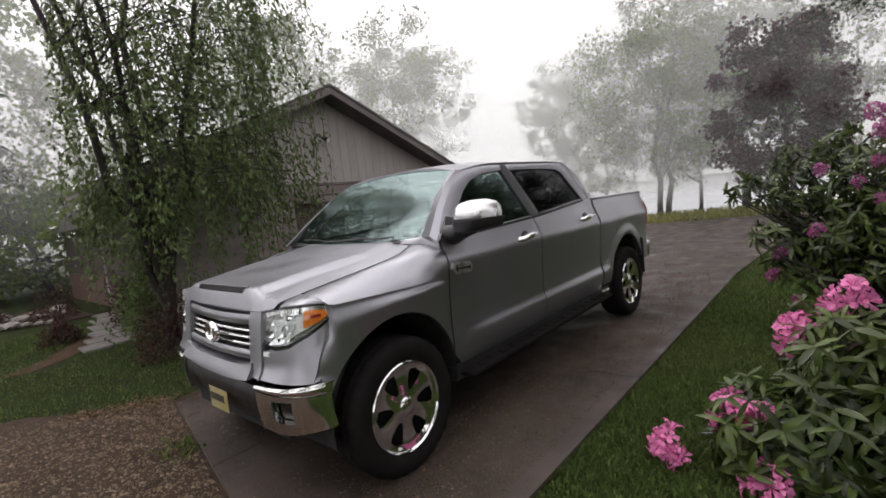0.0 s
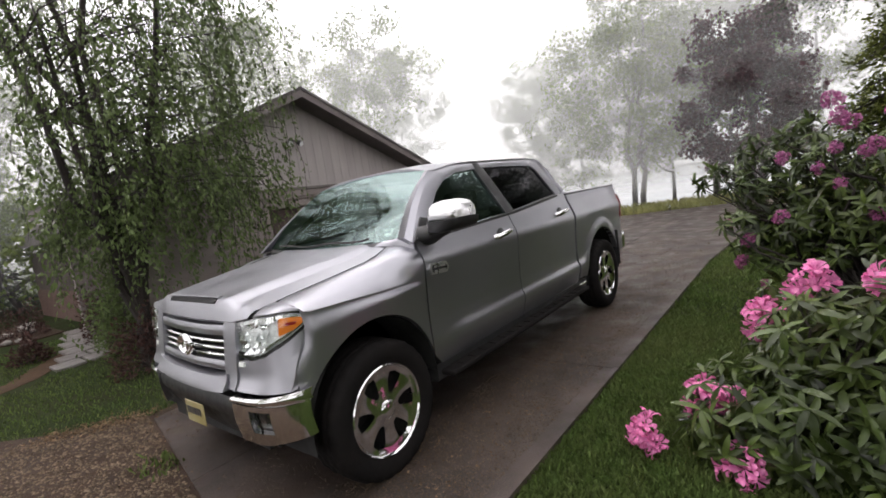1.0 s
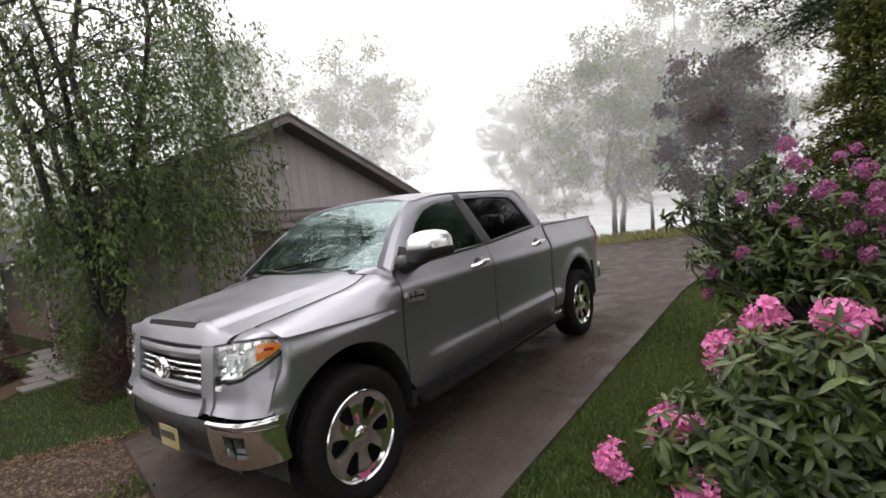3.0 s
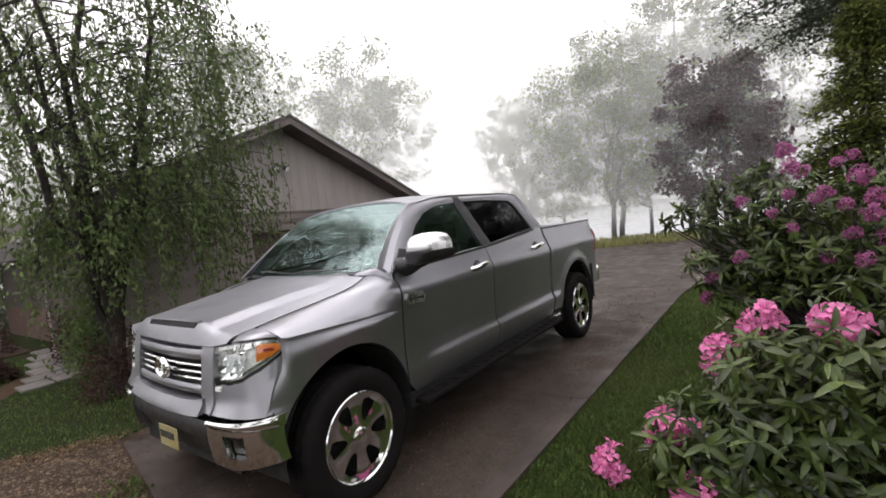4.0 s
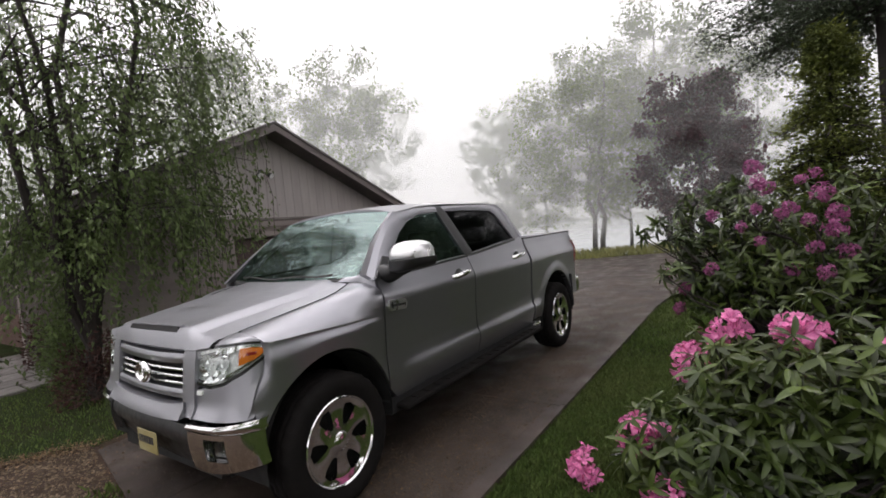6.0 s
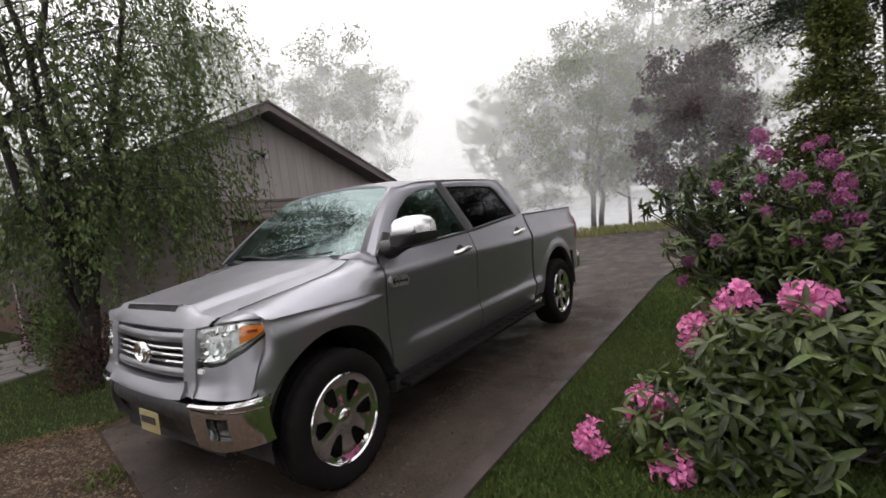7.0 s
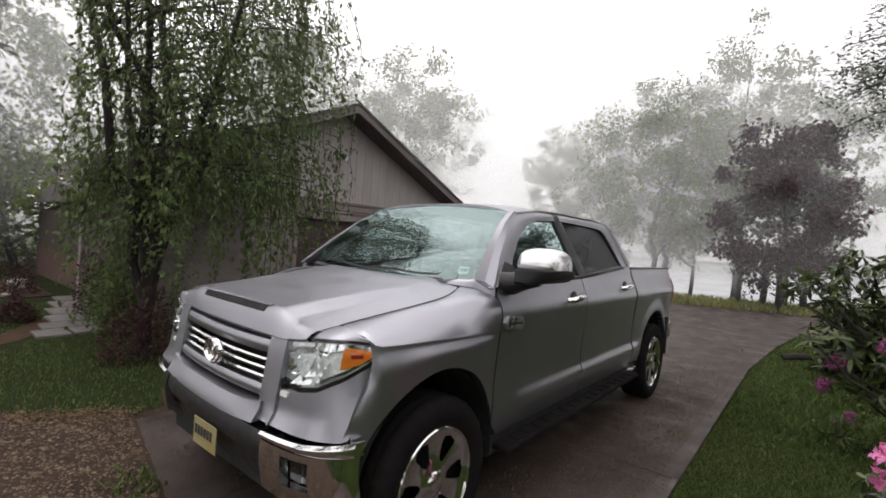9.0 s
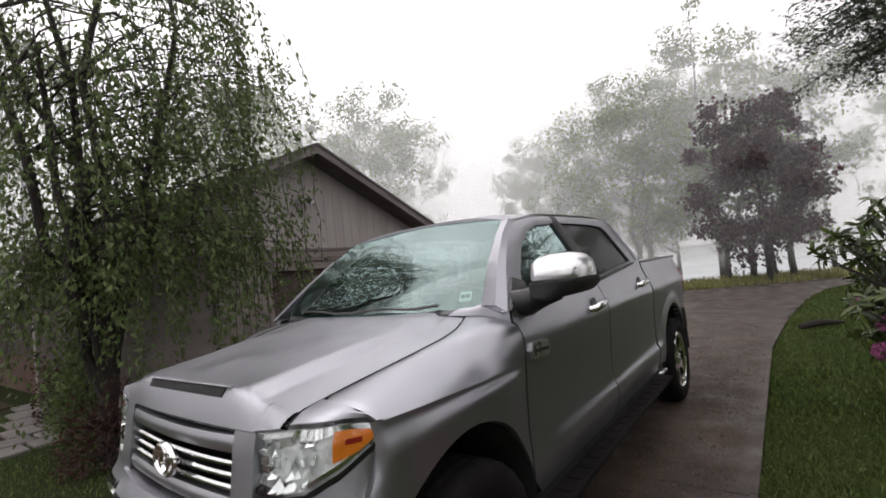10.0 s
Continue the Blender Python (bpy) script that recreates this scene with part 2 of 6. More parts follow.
def prism(bm, outline, lift, z0, z1):
    """An outline of (u, v), set up by lift(u, v, w), between w = z0 and z1."""
    a = [bm.verts.new(lift(u, v, z0)) for u, v in outline]
    b = [bm.verts.new(lift(u, v, z1)) for u, v in outline]
    n = len(a)
    bm.faces.new(a[::-1])
    bm.faces.new(b)
    for i in range(n):
        bm.faces.new((a[i], a[(i + 1) % n], b[(i + 1) % n], b[i]))


def loft(bm, rows, close_u=False, close_v=False, caps=False):
    """Quads over a grid of points, rows of equal length."""
    g = [[bm.verts.new(p) for p in row] for row in rows]
    n, m = len(g), len(g[0])
    for i in range(n if close_u else n - 1):
        for j in range(m if close_v else m - 1):
            bm.faces.new((g[i][j], g[(i + 1) % n][j], g[(i + 1) % n][(j + 1) % m], g[i][(j + 1) % m]))
    if caps:
        bm.faces.new(g[0][::-1])
        bm.faces.new(g[-1])
    return g


def tube(bm, points, radii, sides=8):
    """A tapering round limb through the points."""
    pts = [Vector(p) for p in points]
    rows = []
    for i, p in enumerate(pts):
        d = (pts[min(i + 1, len(pts) - 1)] - pts[max(i - 1, 0)]).normalized()
        a = d.orthogonal().normalized()
        if rows and abs(d.dot(ref)) < 0.95:
            a = (ref - d * ref.dot(d)).normalized()
        ref = a
        b = d.cross(a)
        rows.append([p + (a * math.cos(k * 2 * math.pi / sides) + b * math.sin(k * 2 * math.pi / sides)) * radii[i] for k in range(sides)])
    loft(bm, rows, close_v=True, caps=True)


def soup(name, verts, faces, mat, smooth=False):
    me = bpy.data.meshes.new(name)
    me.from_pydata(verts, [], faces)
    me.materials.append(mat)
    if smooth:
        me.polygons.foreach_set("use_smooth", [True] * len(me.polygons))
    return me


def leaf_cloud(name, centres, ups, size, mat, rng, length=2.2, spread=0.9):
    """Many small folded leaves: one pointed, bent quad pair at each centre, hanging along ups."""
    c = np.asarray(centres, float)
    n = len(c)
    d = np.asarray(ups, float) + rng.normal(0, spread, (n, 3))
    d /= np.linalg.norm(d, axis=1)[:, None] + 1e-9
    s = np.cross(d, rng.normal(0, 1, (n, 3)))
    s /= np.linalg.norm(s, axis=1)[:, None] + 1e-9
    k = np.cross(d, s)
    w = size * rng.uniform(0.6, 1.25, n)[:, None]
    tip, mid = c + d * w * length, c + d * w * length * 0.45
    v = np.stack([c, mid + s * w * 0.5 + k * w * 0.18, tip, mid - s * w * 0.5 + k * w * 0.18], 1).reshape(-1, 3)
    i = np.arange(n)[:, None] * 4
    f = np.concatenate([i + [0, 1, 2], i + [0, 2, 3]], 1).reshape(-1, 3)
    return soup(name, v.tolist(), f.tolist(), mat)


def mesh_part(name, me, parent, label=""):
    ob = new(name, me)
    ob.parent = parent
    ob.matrix_parent_inverse = parent_pose(parent).inverted()
    return tagged(ob, label)

# ---- setting: ground, driveway, gravel, lake ----
RNG = np.random.default_rng(7)


def bend(knots, x):
    xs, ys = zip(*sorted(knots))
    return float(np.interp(x, xs, ys))


RIGHT_EDGE = [(1.1, 1.66), (0, 1.66), (-3.4, 1.64), (-6.4, 1.62), (-9.2, 1.80), (-11.7, 2.10), (-12.7, 2.30), (-14.2, 2.62), (-15.6, 3.3), (-15.9, 14.0)]
LEFT_EDGE = [(1.1, -1.75), (0.3, -1.78), (-1.6, -2.2), (-2.2, -4.55), (-8.0, -4.55), (-13.0, -4.0)]


def build_ground():
    bm = bmesh.new()
    rows = []
    for x in (-900, -120, -40, -24, -20, -17, -10, -5, 0, 5, 15, 60, 900):
        rows.append([(x, y, -0.04 - (0.9 if x < -22 else 0.25 if x < -19 else 0)) for y in (-900, -120, -30, -15, -8, -4, 0, 4, 8, 15, 40, 150, 900)])
    loft(bm, rows)
    g = mesh_object("ground", bm, M["lawn"])
    tagged(g, "rain-wet green lawn and soil reaching into the mist", "ground", kind="structure")
    bm = bmesh.new()
    loft(bm, [[(x, y, -0.55) for y in np.linspace(-160, 160, 9)] for x in np.linspace(-23.5, -320, 9)])
    tagged(mesh_object("water", bm, M["water"]), "pale calm lake fading into the mist", "lake", kind="structure")


def build_driveway():
    drive = thing("driveway", (0, 0, 0), "wet dark grey-brown concrete driveway with joints between its slabs", "driveway", kind="structure")
    cuts = [0.75, -1.9, -4.6, -7.2, -9.9, -12.6]
    gap = 0.004
    for i, (a, b) in enumerate(zip(cuts, cuts[1:])):
        xs = np.linspace(a - gap, b + gap, 6)
        for lo, hi in ((0, 0.5), (0.5, 1)):
            bm = bmesh.new()
            top, low = [], []
            for k, x in enumerate(xs):
                yl, yr = bend(LEFT_EDGE, x), bend(RIGHT_EDGE, x)
                mid = -0.25
                y0, y1 = (yl, mid - gap) if lo == 0 else (mid + gap, yr)
                line = []
                for y in np.linspace(y0, y1, 5):
                    xx = x + (0.2 * (y - 0.1)) * (1 - k / 5) if i == 0 else x
                    line.append((xx, y, 0.004 * math.sin(x * 2.1 + y * 1.3)))
                top.append(line)
                low.append([(p[0], p[1], -0.10) for p in line])
            ring = [[*t, *reversed(l)] for t, l in zip(top, low)]
            loft(bm, ring, close_v=True, caps=True)
            part("slab", bm, M["drive"], drive)
    bm = bmesh.new()
    out = [(-12.61, -4.0), (-12.61, 2.24), (-14.2, 2.6), (-15.5, 3.3), (-15.9, 6.0), (-15.8, 14.0), (-19.0, 14.0), (-18.4, 6.0), (-17.5, 3.0), (-16.8, 1.2), (-15.6, -2.5), (-14.6, -4.0)]
    prism(bm, out, lambda u, v, w: (u, v, w), -0.10, 0.0)
    part("slab", bm, M["drive"], drive)
    bm = bmesh.new()
    prism(bm, [(0.9, -1.8), (-1.7, -2.3), (-2.3, -4.5), (-12.7, -4.3), (-12.7, 2.2), (-9.2, 1.68), (-3.4, 1.5), (1.1, 1.5)], lambda u, v, w: (u, v, w), -0.09, -0.014)
    part("joint_fill", bm, M["gravel"], drive)
    xs = [1.05, 0, -1.9, -3.4, -4.9, -6.4, -7.8, -9.2, -10.4, -11.7]
    for a, b in zip(xs, xs[1:]):
        bm = bmesh.new()
        prism(bm, [(a - 0.004, bend(RIGHT_EDGE, a) - 0.01), (b + 0.004, bend(RIGHT_EDGE, b) - 0.01), (b + 0.004, bend(RIGHT_EDGE, b) + 0.03), (a - 0.004, bend(RIGHT_EDGE, a) + 0.03)], lambda u, v, w: (u, v, w), -0.08, 0.012)
        part("edge_strip", bm, M["drive"], drive, "worn concrete edge of the driveway")


def build_gravel():
    bed = thing("gravel_path", (1.5, -1, 0), "wet brown pea gravel strewn with fallen debris beside the driveway", "gravel", kind="structure")
    bm = bmesh.new()
    out = [(0.36, -1.95), (0.62, -2.15), (0.95, -2.45), (1.3, -2.9), (2.2, -3.3), (5, -4), (9, -4), (9, 2.2), (4.0, 2.0), (2.2, 1.75), (1.05, 1.6), (0.7, 0.1)]
    prism(bm, out, lambda u, v, w: (u, v, w), -0.06, -0.012)
    part("gravel_bed", bm, M["gravel"], bed)
    # loose pebbles over the part that comes nearest
    n = 26000
    p = np.c_[0.35 + 5.0 * RNG.beta(1.0, 2.6, n), RNG.uniform(-3.0, 1.6, n)]
    edge = 0.39 + 0.2 * (p[:, 1] + 1.72)
    keep = (p[:, 0] > edge + 0.02) & (p[:, 1] > -2.0 - 0.62 * (p[:, 0] - 0.36) + RNG.normal(0, 0.06, n))
    p = p[keep]
    n = len(p)
    r = RNG.uniform(0.004, 0.013, n)[:, None] * (1 + 0.6 * (RNG.uniform(0, 1, n) > 0.93))[:, None]
    o = np.array([(1, 0, 0), (0, 1, 0), (-1, 0, 0), (0, -1, 0), (0, 0, 1)]) * (1.2, 0.9, 0.7)
    a = RNG.uniform(0, 6.28, n)
    rot = np.stack([np.stack([np.cos(a), -np.sin(a), 0 * a], -1), np.stack([np.sin(a), np.cos(a), 0 * a], -1), np.stack([0 * a, 0 * a, 0 * a + 1], -1)], 1)
    v = np.c_[p, np.full(n, -0.010)][:, None] + np.einsum("nij,kj->nki", rot, o) * r[:, :, None]
    i = np.arange(n)[:, None] * 5
    f = np.concatenate([i + [0, 1, 4], i + [1, 2, 4], i + [2, 3, 4], i + [3, 0, 4]], 1).reshape(-1, 3)
    tagged(mesh_part("pebbles", soup("pebbles", v.reshape(-1, 3).tolist(), f.tolist(), M["pebble"]), bed), kind="stuff")


build_ground()
build_driveway()
build_gravel()

# ---- the garage and the house behind it ----
WALL_Y, RIDGE_X, RIDGE_Z, SLOPE = -4.6, -3.68, 3.95, 0.44


def roof_z(x):
    return RIDGE_Z - SLOPE * abs(x - RIDGE_X)


def build_garage():
    g = thing("garage", (RIDGE_X, WALL_Y, 0), "grey gabled garage with lap siding and a brown door", "garage")
    west, east, low, band = -7.85, -0.70, -0.3, 2.02
    d0, d1, dtop = -4.45, -2.85, 1.83
    # wall core behind the boards, with the door opening left out
    bm = bmesh.new()
    box(bm, west, d0, WALL_Y - 0.16, WALL_Y - 0.03, low, 2.0)
    box(bm, d1, east, WALL_Y - 0.16, WALL_Y - 0.03, low, 2.0)
    box(bm, d0, d1, WALL_Y - 0.16, WALL_Y - 0.03, dtop, 2.0)
    prism(bm, [(west, 2.0), (east, 2.0), (east, roof_z(east) - 0.22), (RIDGE_X, RIDGE_Z - 0.22), (west, roof_z(west) - 0.22)], lambda u, v, w: (u, w, v), WALL_Y - 0.16, WALL_Y - 0.03)
    wall = part("front_wall", bm, M["siding"], g)
    lap = 0.152
    z = low
    while z < band - 0.01:
        for a, b in ((west, d0 - 0.09), (d1 + 0.09, east)) if z < dtop else ((west, east),):
            bm = bmesh.new()
            t = min(z + lap + 0.02, band)
            prism(bm, [(WALL_Y + 0.012, z), (WALL_Y - 0.004, t), (WALL_Y - 0.03, t), (WALL_Y - 0.03, z)], lambda u, v, w: (w, u, v), a, b)
            part("lap_board", bm, M["siding"], wall)
        z += lap
    for zz, hh, mat in ((band, 0.10, "siding"), (band + 0.115, 0.05, "fascia")):
        bm = soft_box(west, east, WALL_Y - 0.03, WALL_Y + 0.022, zz, zz + hh, 0.004, 1)
        part("trim_band", bm, M[mat], wall)
    x = west
    while x < east - 0.05:
        b = min(x + 0.198, east)
        bm = bmesh.new()
        za, zb = roof_z(x + 0.006) - 0.16, roof_z(b) - 0.16
        z0 = band + 0.165
        if min(za, zb) > z0:
            pts = [(x + 0.006, z0), (b, z0), (b, zb), (x + 0.006, za)]
            prism(bm, pts, lambda u, v, w: (u, w, v), WALL_Y - 0.03, WALL_Y)
            part("gable_board", bm, M["gable"], wall)
        else:
            bm.free()
        x += 0.2
    # door: sections with rails, lights along the top, pale surround
    door = thing("garage_door", (d0, WALL_Y, low), "dark brown sectional garage door, closed, with pale trim round it", "garage door")
    door.parent = g
    door.matrix_parent_inverse = parent_pose(g).inverted()
    for i in range(4):
        z0, z1 = low + i * 0.532, low + (i + 1) * 0.532 - 0.008
        bm = soft_box(d0 + 0.01, d1 - 0.01, WALL_Y - 0.13, WALL_Y - 0.09, z0, z1, 0.004, 1)
        for k in range(3):
            w = (d1 - d0 - 0.1) / 3
            xa = d0 + 0.05 + k * w
            box(bm, xa + 0.03, xa + w - 0.03, WALL_Y - 0.092, WALL_Y - 0.078, z0 + 0.08, z1 - 0.08)
        part("door_section", bm, M["garage"], door)
    for a, b, z0, z1 in ((d0 - 0.09, d0, low, dtop + 0.09), (d1, d1 + 0.09, low, dtop + 0.09), (d0, d1, dtop, dtop + 0.09)):
        part("door_trim", soft_box(a, b, WALL_Y - 0.10, WALL_Y + 0.03, z0, z1, 0.005, 1), M["trim"] if a < -4.3 and b < -4.3 else M["siding"], g, "pale painted door trim")
    # side and back walls
    bm = bmesh.new()
    box(bm, east - 0.15, east, WALL_Y - 3.6, WALL_Y - 0.16, low, 2.1)
    part("side_wall", bm, M["brown_wall"], g, "side wall in a darker brown than the others")
    bm = bmesh.new()
    box(bm, west, west + 0.15, WALL_Y - 3.6, WALL_Y - 0.16, low, 2.1)
    part("side_wall", bm, M["siding"], g)
    bm = bmesh.new()
    prism(bm, [(west, low), (east, low), (east, roof_z(east) - 0.2), (RIDGE_X, RIDGE_Z - 0.2), (west, roof_z(west) - 0.2)], lambda u, v, w: (u, w, v), WALL_Y - 3.75, WALL_Y - 3.6)
    part("back_wall", bm, M["siding"], g)
    # roof: two slopes with thickness, fascia boards along the rake, soffit under it
    front, back = WALL_Y + 0.42, WALL_Y - 4.0
    for s in (-1, 1):
        tip = RIDGE_X + (-4.45 if s < 0 else 3.35)
        bm = bmesh.new()
        prism(bm, [(RIDGE_X, RIDGE_Z), (tip, roof_z(tip)), (tip, roof_z(tip) - 0.05), (RIDGE_X, RIDGE_Z - 0.05)], lambda u, v, w: (u, w, v), back, front + 0.02)
        roof = part("roof_slope", bm, M["shingle"], g, "weathered grey shingle roof slope")
        bm = bmesh.new()
        prism(bm, [(RIDGE_X, RIDGE_Z - 0.052), (tip, roof_z(tip) - 0.052), (tip, roof_z(tip) - 0.18), (RIDGE_X, RIDGE_Z - 0.18)], lambda u, v, w: (u, w, v), front - 0.035, front)
        part("rake_fascia", bm, M["fascia"], roof, "dark brown rake board")
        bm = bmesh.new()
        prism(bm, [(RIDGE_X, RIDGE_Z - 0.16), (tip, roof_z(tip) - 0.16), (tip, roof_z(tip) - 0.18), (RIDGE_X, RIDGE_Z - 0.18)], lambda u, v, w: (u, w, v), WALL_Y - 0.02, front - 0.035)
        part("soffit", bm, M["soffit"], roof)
        bm = bmesh.new()
        box(bm, tip - 0.02, tip + 0.02, back, front, roof_z(tip) - 0.2, roof_z(tip) - 0.052)
        part("eave_fascia", bm, M["fascia"], roof)


def build_house():
    h = thing("house", (-2, -10, 0), "low grey house wing with a brick base behind the weeping tree", "house")
    y = -9.2
    bm = bmesh.new()
    box(bm, -4.0, -1.15, y - 5, y, 0.70, 1.70)
    part("wall", bm, M["brown_wall"], h, "dark brown painted wall")
    part("eave_board", soft_box(-4.15, -1.05, y, y + 0.16, 1.68, 1.95, 0.01, 1), M["eave"], h, "pale grey eave board")
    bm = bmesh.new()
    box(bm, -4.02, -1.13, y - 5, y + 0.03, -0.1, 0.70)
    part("brick_base", bm, M["brick"], h, "reddish brick wall base")
    bm = bmesh.new()
    prism(bm, [(y + 0.3, 1.90), (y + 0.3, 1.97), (y - 2.6, 2.40), (y - 5.4, 1.97), (y - 5.4, 1.90)], lambda u, v, w: (w, u, v), -4.3, -1.0)
    part("roof", bm, M["shingle"], h, "grey shingle roof")
    for x in (-2.5, -3.9):
        bm = bmesh.new()
        box(bm, x, x + 1.2, y - 0.03, y + 0.03, 0.85, 1.55)
        w = part("window", bm, M["fascia"], h)
        bm = bmesh.new()
        box(bm, x + 0.07, x + 1.13, y + 0.028, y + 0.036, 0.92, 1.48)
        part("pane", bm, M["gloss_black"], w)


def flood_lamp(at):
    """Twin-headed outdoor lamp on the gable."""
    x, y, z = at
    lamp = thing("flood_lamp", at, "small twin-headed bronze flood lamp under the gable's peak", "lamp")
    bm = bmesh.new()
    bmesh.ops.create_cone(bm, segments=16, radius1=0.055, radius2=0.045, depth=0.035, cap_ends=True, matrix=Matrix.Translation((x, y + 0.016, z)) @ Matrix.Rotation(math.pi / 2, 4, "X"))
    part("base", bm, M["black"], lamp, smooth=True)
    for s in (-1, 1):
        bm = bmesh.new()
        tube(bm, [(x + s * 0.02, y + 0.03, z), (x + s * 0.06, y + 0.06, z - 0.01), (x + s * 0.08, y + 0.09, z - 0.03)], [0.012, 0.012, 0.014], 8)
        tube(bm, [(x + s * 0.075, y + 0.075, z - 0.02), (x + s * 0.095, y + 0.12, z - 0.05), (x + s * 0.115, y + 0.17, z - 0.085)], [0.03, 0.045, 0.06], 14)
        head = part("lamp_head", bm, M["black"], lamp, smooth=True)
        bm = bmesh.new()
        tube(bm, [(x + s * 0.115, y + 0.170, z - 0.085), (x + s * 0.118, y + 0.178, z - 0.091)], [0.052, 0.05], 14)
        part("lens", bm, M["reflector"], head, "clear lamp glass")


build_garage()
build_house()
flood_lamp((-3.55, WALL_Y, 3.05))

# ---- trees ----


def limb_points(a, b, rng, sag=0.0, steps=5, wobble=0.06):
    a, b = np.array(a, float), np.array(b, float)
    d = np.linalg.norm(b - a)
    pts = []
    for i in range(steps + 1):
        s = i / steps
        p = a + (b - a) * s + rng.normal(0, wobble * d * 0.5, 3) * math.sin(s * math.pi)
        p[2] += sag * d * math.sin(s * math.pi)
        pts.append(p)
    return pts


def broad_tree(name, at, height, width, label, category, leaf, seed, leaves=9000, size=0.11, trunk=0.16, bare=0.22, stems=1, bark="pale_bark", lean=(0, 0), clumps=46, low=0.3):
    """Trunk, forking limbs and a ragged crown made of many leaf clumps of uneven size."""
    rng = np.random.default_rng(seed)
    t = thing(name, at, label, category)
    x, y, z = at
    bm = bmesh.new()
    ends = []
    for s in range(stems):
        off = rng.normal(0, 0.25, 2) if stems > 1 else (0, 0)
        top = (x + off[0] * 3 + lean[0], y + off[1] * 3 + lean[1], z + height * 0.86)
        main = limb_points((x + off[0], y + off[1], z - 0.1), top, rng, steps=9, wobble=0.035)
        tube(bm, main, [trunk * (1 - 0.9 * i / 9) + 0.012 for i in range(10)], 8)
        for k in range(max(5, 13 // stems)):
            i = rng.integers(2, 9)
            p = main[i]
            ang = rng.uniform(0, 6.283)
            reach = width * 0.5 * rng.uniform(0.55, 1.0) * (1.2 - 0.75 * i / 9)
            q = p + np.array([math.cos(ang) * reach, math.sin(ang) * reach, rng.uniform(0.15, 0.5) * reach + height * 0.04])
            pts = limb_points(p, q, rng, 0.06)
            tube(bm, pts, [trunk * 0.5 * (1 - i / 11) * (1 - 0.8 * j / 5) + 0.012 for j in range(6)], 5)
            ends += [pts[3], pts[4], pts[5]]
            for _ in range(2):
                j = rng.integers(2, 5)
                q2 = pts[j] + rng.normal(0, 0.28 * reach, 3) * (1, 1, 0.7)
                tw = limb_points(pts[j], q2, rng, 0.05, 3)
                tube(bm, tw, [0.02, 0.015, 0.01, 0.005], 4)
                ends.append(q2)
    part("trunk", bm, M[bark], t, smooth=True)
    ends = np.array(ends)
    centre = np.array([x + lean[0] * 0.5, y + lean[1] * 0.5, z + height * (0.5 + bare * 0.5)])
    extra = rng.normal(0, 1, (clumps * 3, 3))
    extra /= np.linalg.norm(extra, axis=1)[:, None]
    extra = centre + extra * rng.uniform(0.35, 1.0, (len(extra), 1)) ** 0.6 * (width * 0.5, width * 0.5, height * (0.5 - bare * 0.5))
    nodes = np.concatenate([ends, extra[:clumps]])
    nodes = nodes[(nodes[:, 2] > z + height * low)]
    share = rng.uniform(0.3, 1.6, len(nodes))
    which = rng.choice(len(nodes), leaves, p=share / share.sum())
    rad = (width * 0.052 * rng.uniform(0.6, 1.4, len(nodes)))[which][:, None]
    squash = np.stack([rng.uniform(0.7, 1.15, len(nodes)), rng.uniform(0.7, 1.15, len(nodes)), rng.uniform(0.5, 1.1, len(nodes))], 1)[which]
    c = nodes[which] + np.clip(rng.normal(0, 1, (leaves, 3)), -1.7, 1.7) * squash * rad
    mesh_part("crown", leaf_cloud(name + "_crown", c, np.tile((0, 0, -0.6), (leaves, 1)), size * 1.2, M[leaf], rng, 1.7, 0.8), t)
    return t


def conifer(name, at, height, width, label, category, seed, leaf="needle", boughs=150, low=0.1, droop=-0.25, count=70, needle=0.05, fluff=0.035):
    """A straight trunk with tiers of sagging boughs, each a limb fringed with short sprays."""
    rng = np.random.default_rng(seed)
    t = thing(name, at, label, category)
    x, y, z = at
    bm = bmesh.new()
    tube(bm, [(x, y, z - 0.1), (x, y, z + height * 0.5), (x, y, z + height)], [0.05 * width * 0.6 + 0.05, 0.03 * width + 0.03, 0.01], 8)
    cs, us = [], []
    for i in range(boughs):
        s = low + (1 - low) * rng.uniform(0, 1) ** 1.2
        reach = width * 0.5 * (1.03 - s) ** 0.8 * rng.uniform(0.7, 1.1)
        ang = rng.uniform(0, 6.283)
        a = np.array([x, y, z + height * s])
        b = a + np.array([math.cos(ang) * reach, math.sin(ang) * reach, droop * reach + rng.normal(0, 0.05 * reach)])
        pts = limb_points(a, b, rng, 0.06, 5, 0.05)
        tube(bm, pts, [0.03 * (1 - 0.17 * j) * min(1, reach) + 0.004 for j in range(6)], 4)
        u = rng.uniform(0.15, 1, count)
        base = np.stack([np.interp(u, np.linspace(0, 1, 6), [p[k] for p in pts]) for k in range(3)], 1)
        side = np.array([-math.sin(ang), math.cos(ang), 0])
        off = rng.normal(0, 1, count)[:, None] * side * reach * 0.24 * (1.15 - u[:, None]) + rng.normal(0, fluff, (count, 3))
        off[:, 2] -= np.abs(off[:, :2]).sum(1) * 0.25
        cs.append(base + off)
        us.append((b - a) / (reach + 1e-6) * 0.9 + np.sign((off * side).sum(1))[:, None] * side * 0.7)
    part("trunk", bm, M["bark"], t, smooth=True)
    c, u = np.concatenate(cs), np.concatenate(us)
    mesh_part("foliage", leaf_cloud(name + "_boughs", c, u, needle, M[leaf], rng, 3.2, 0.8), t)
    return t


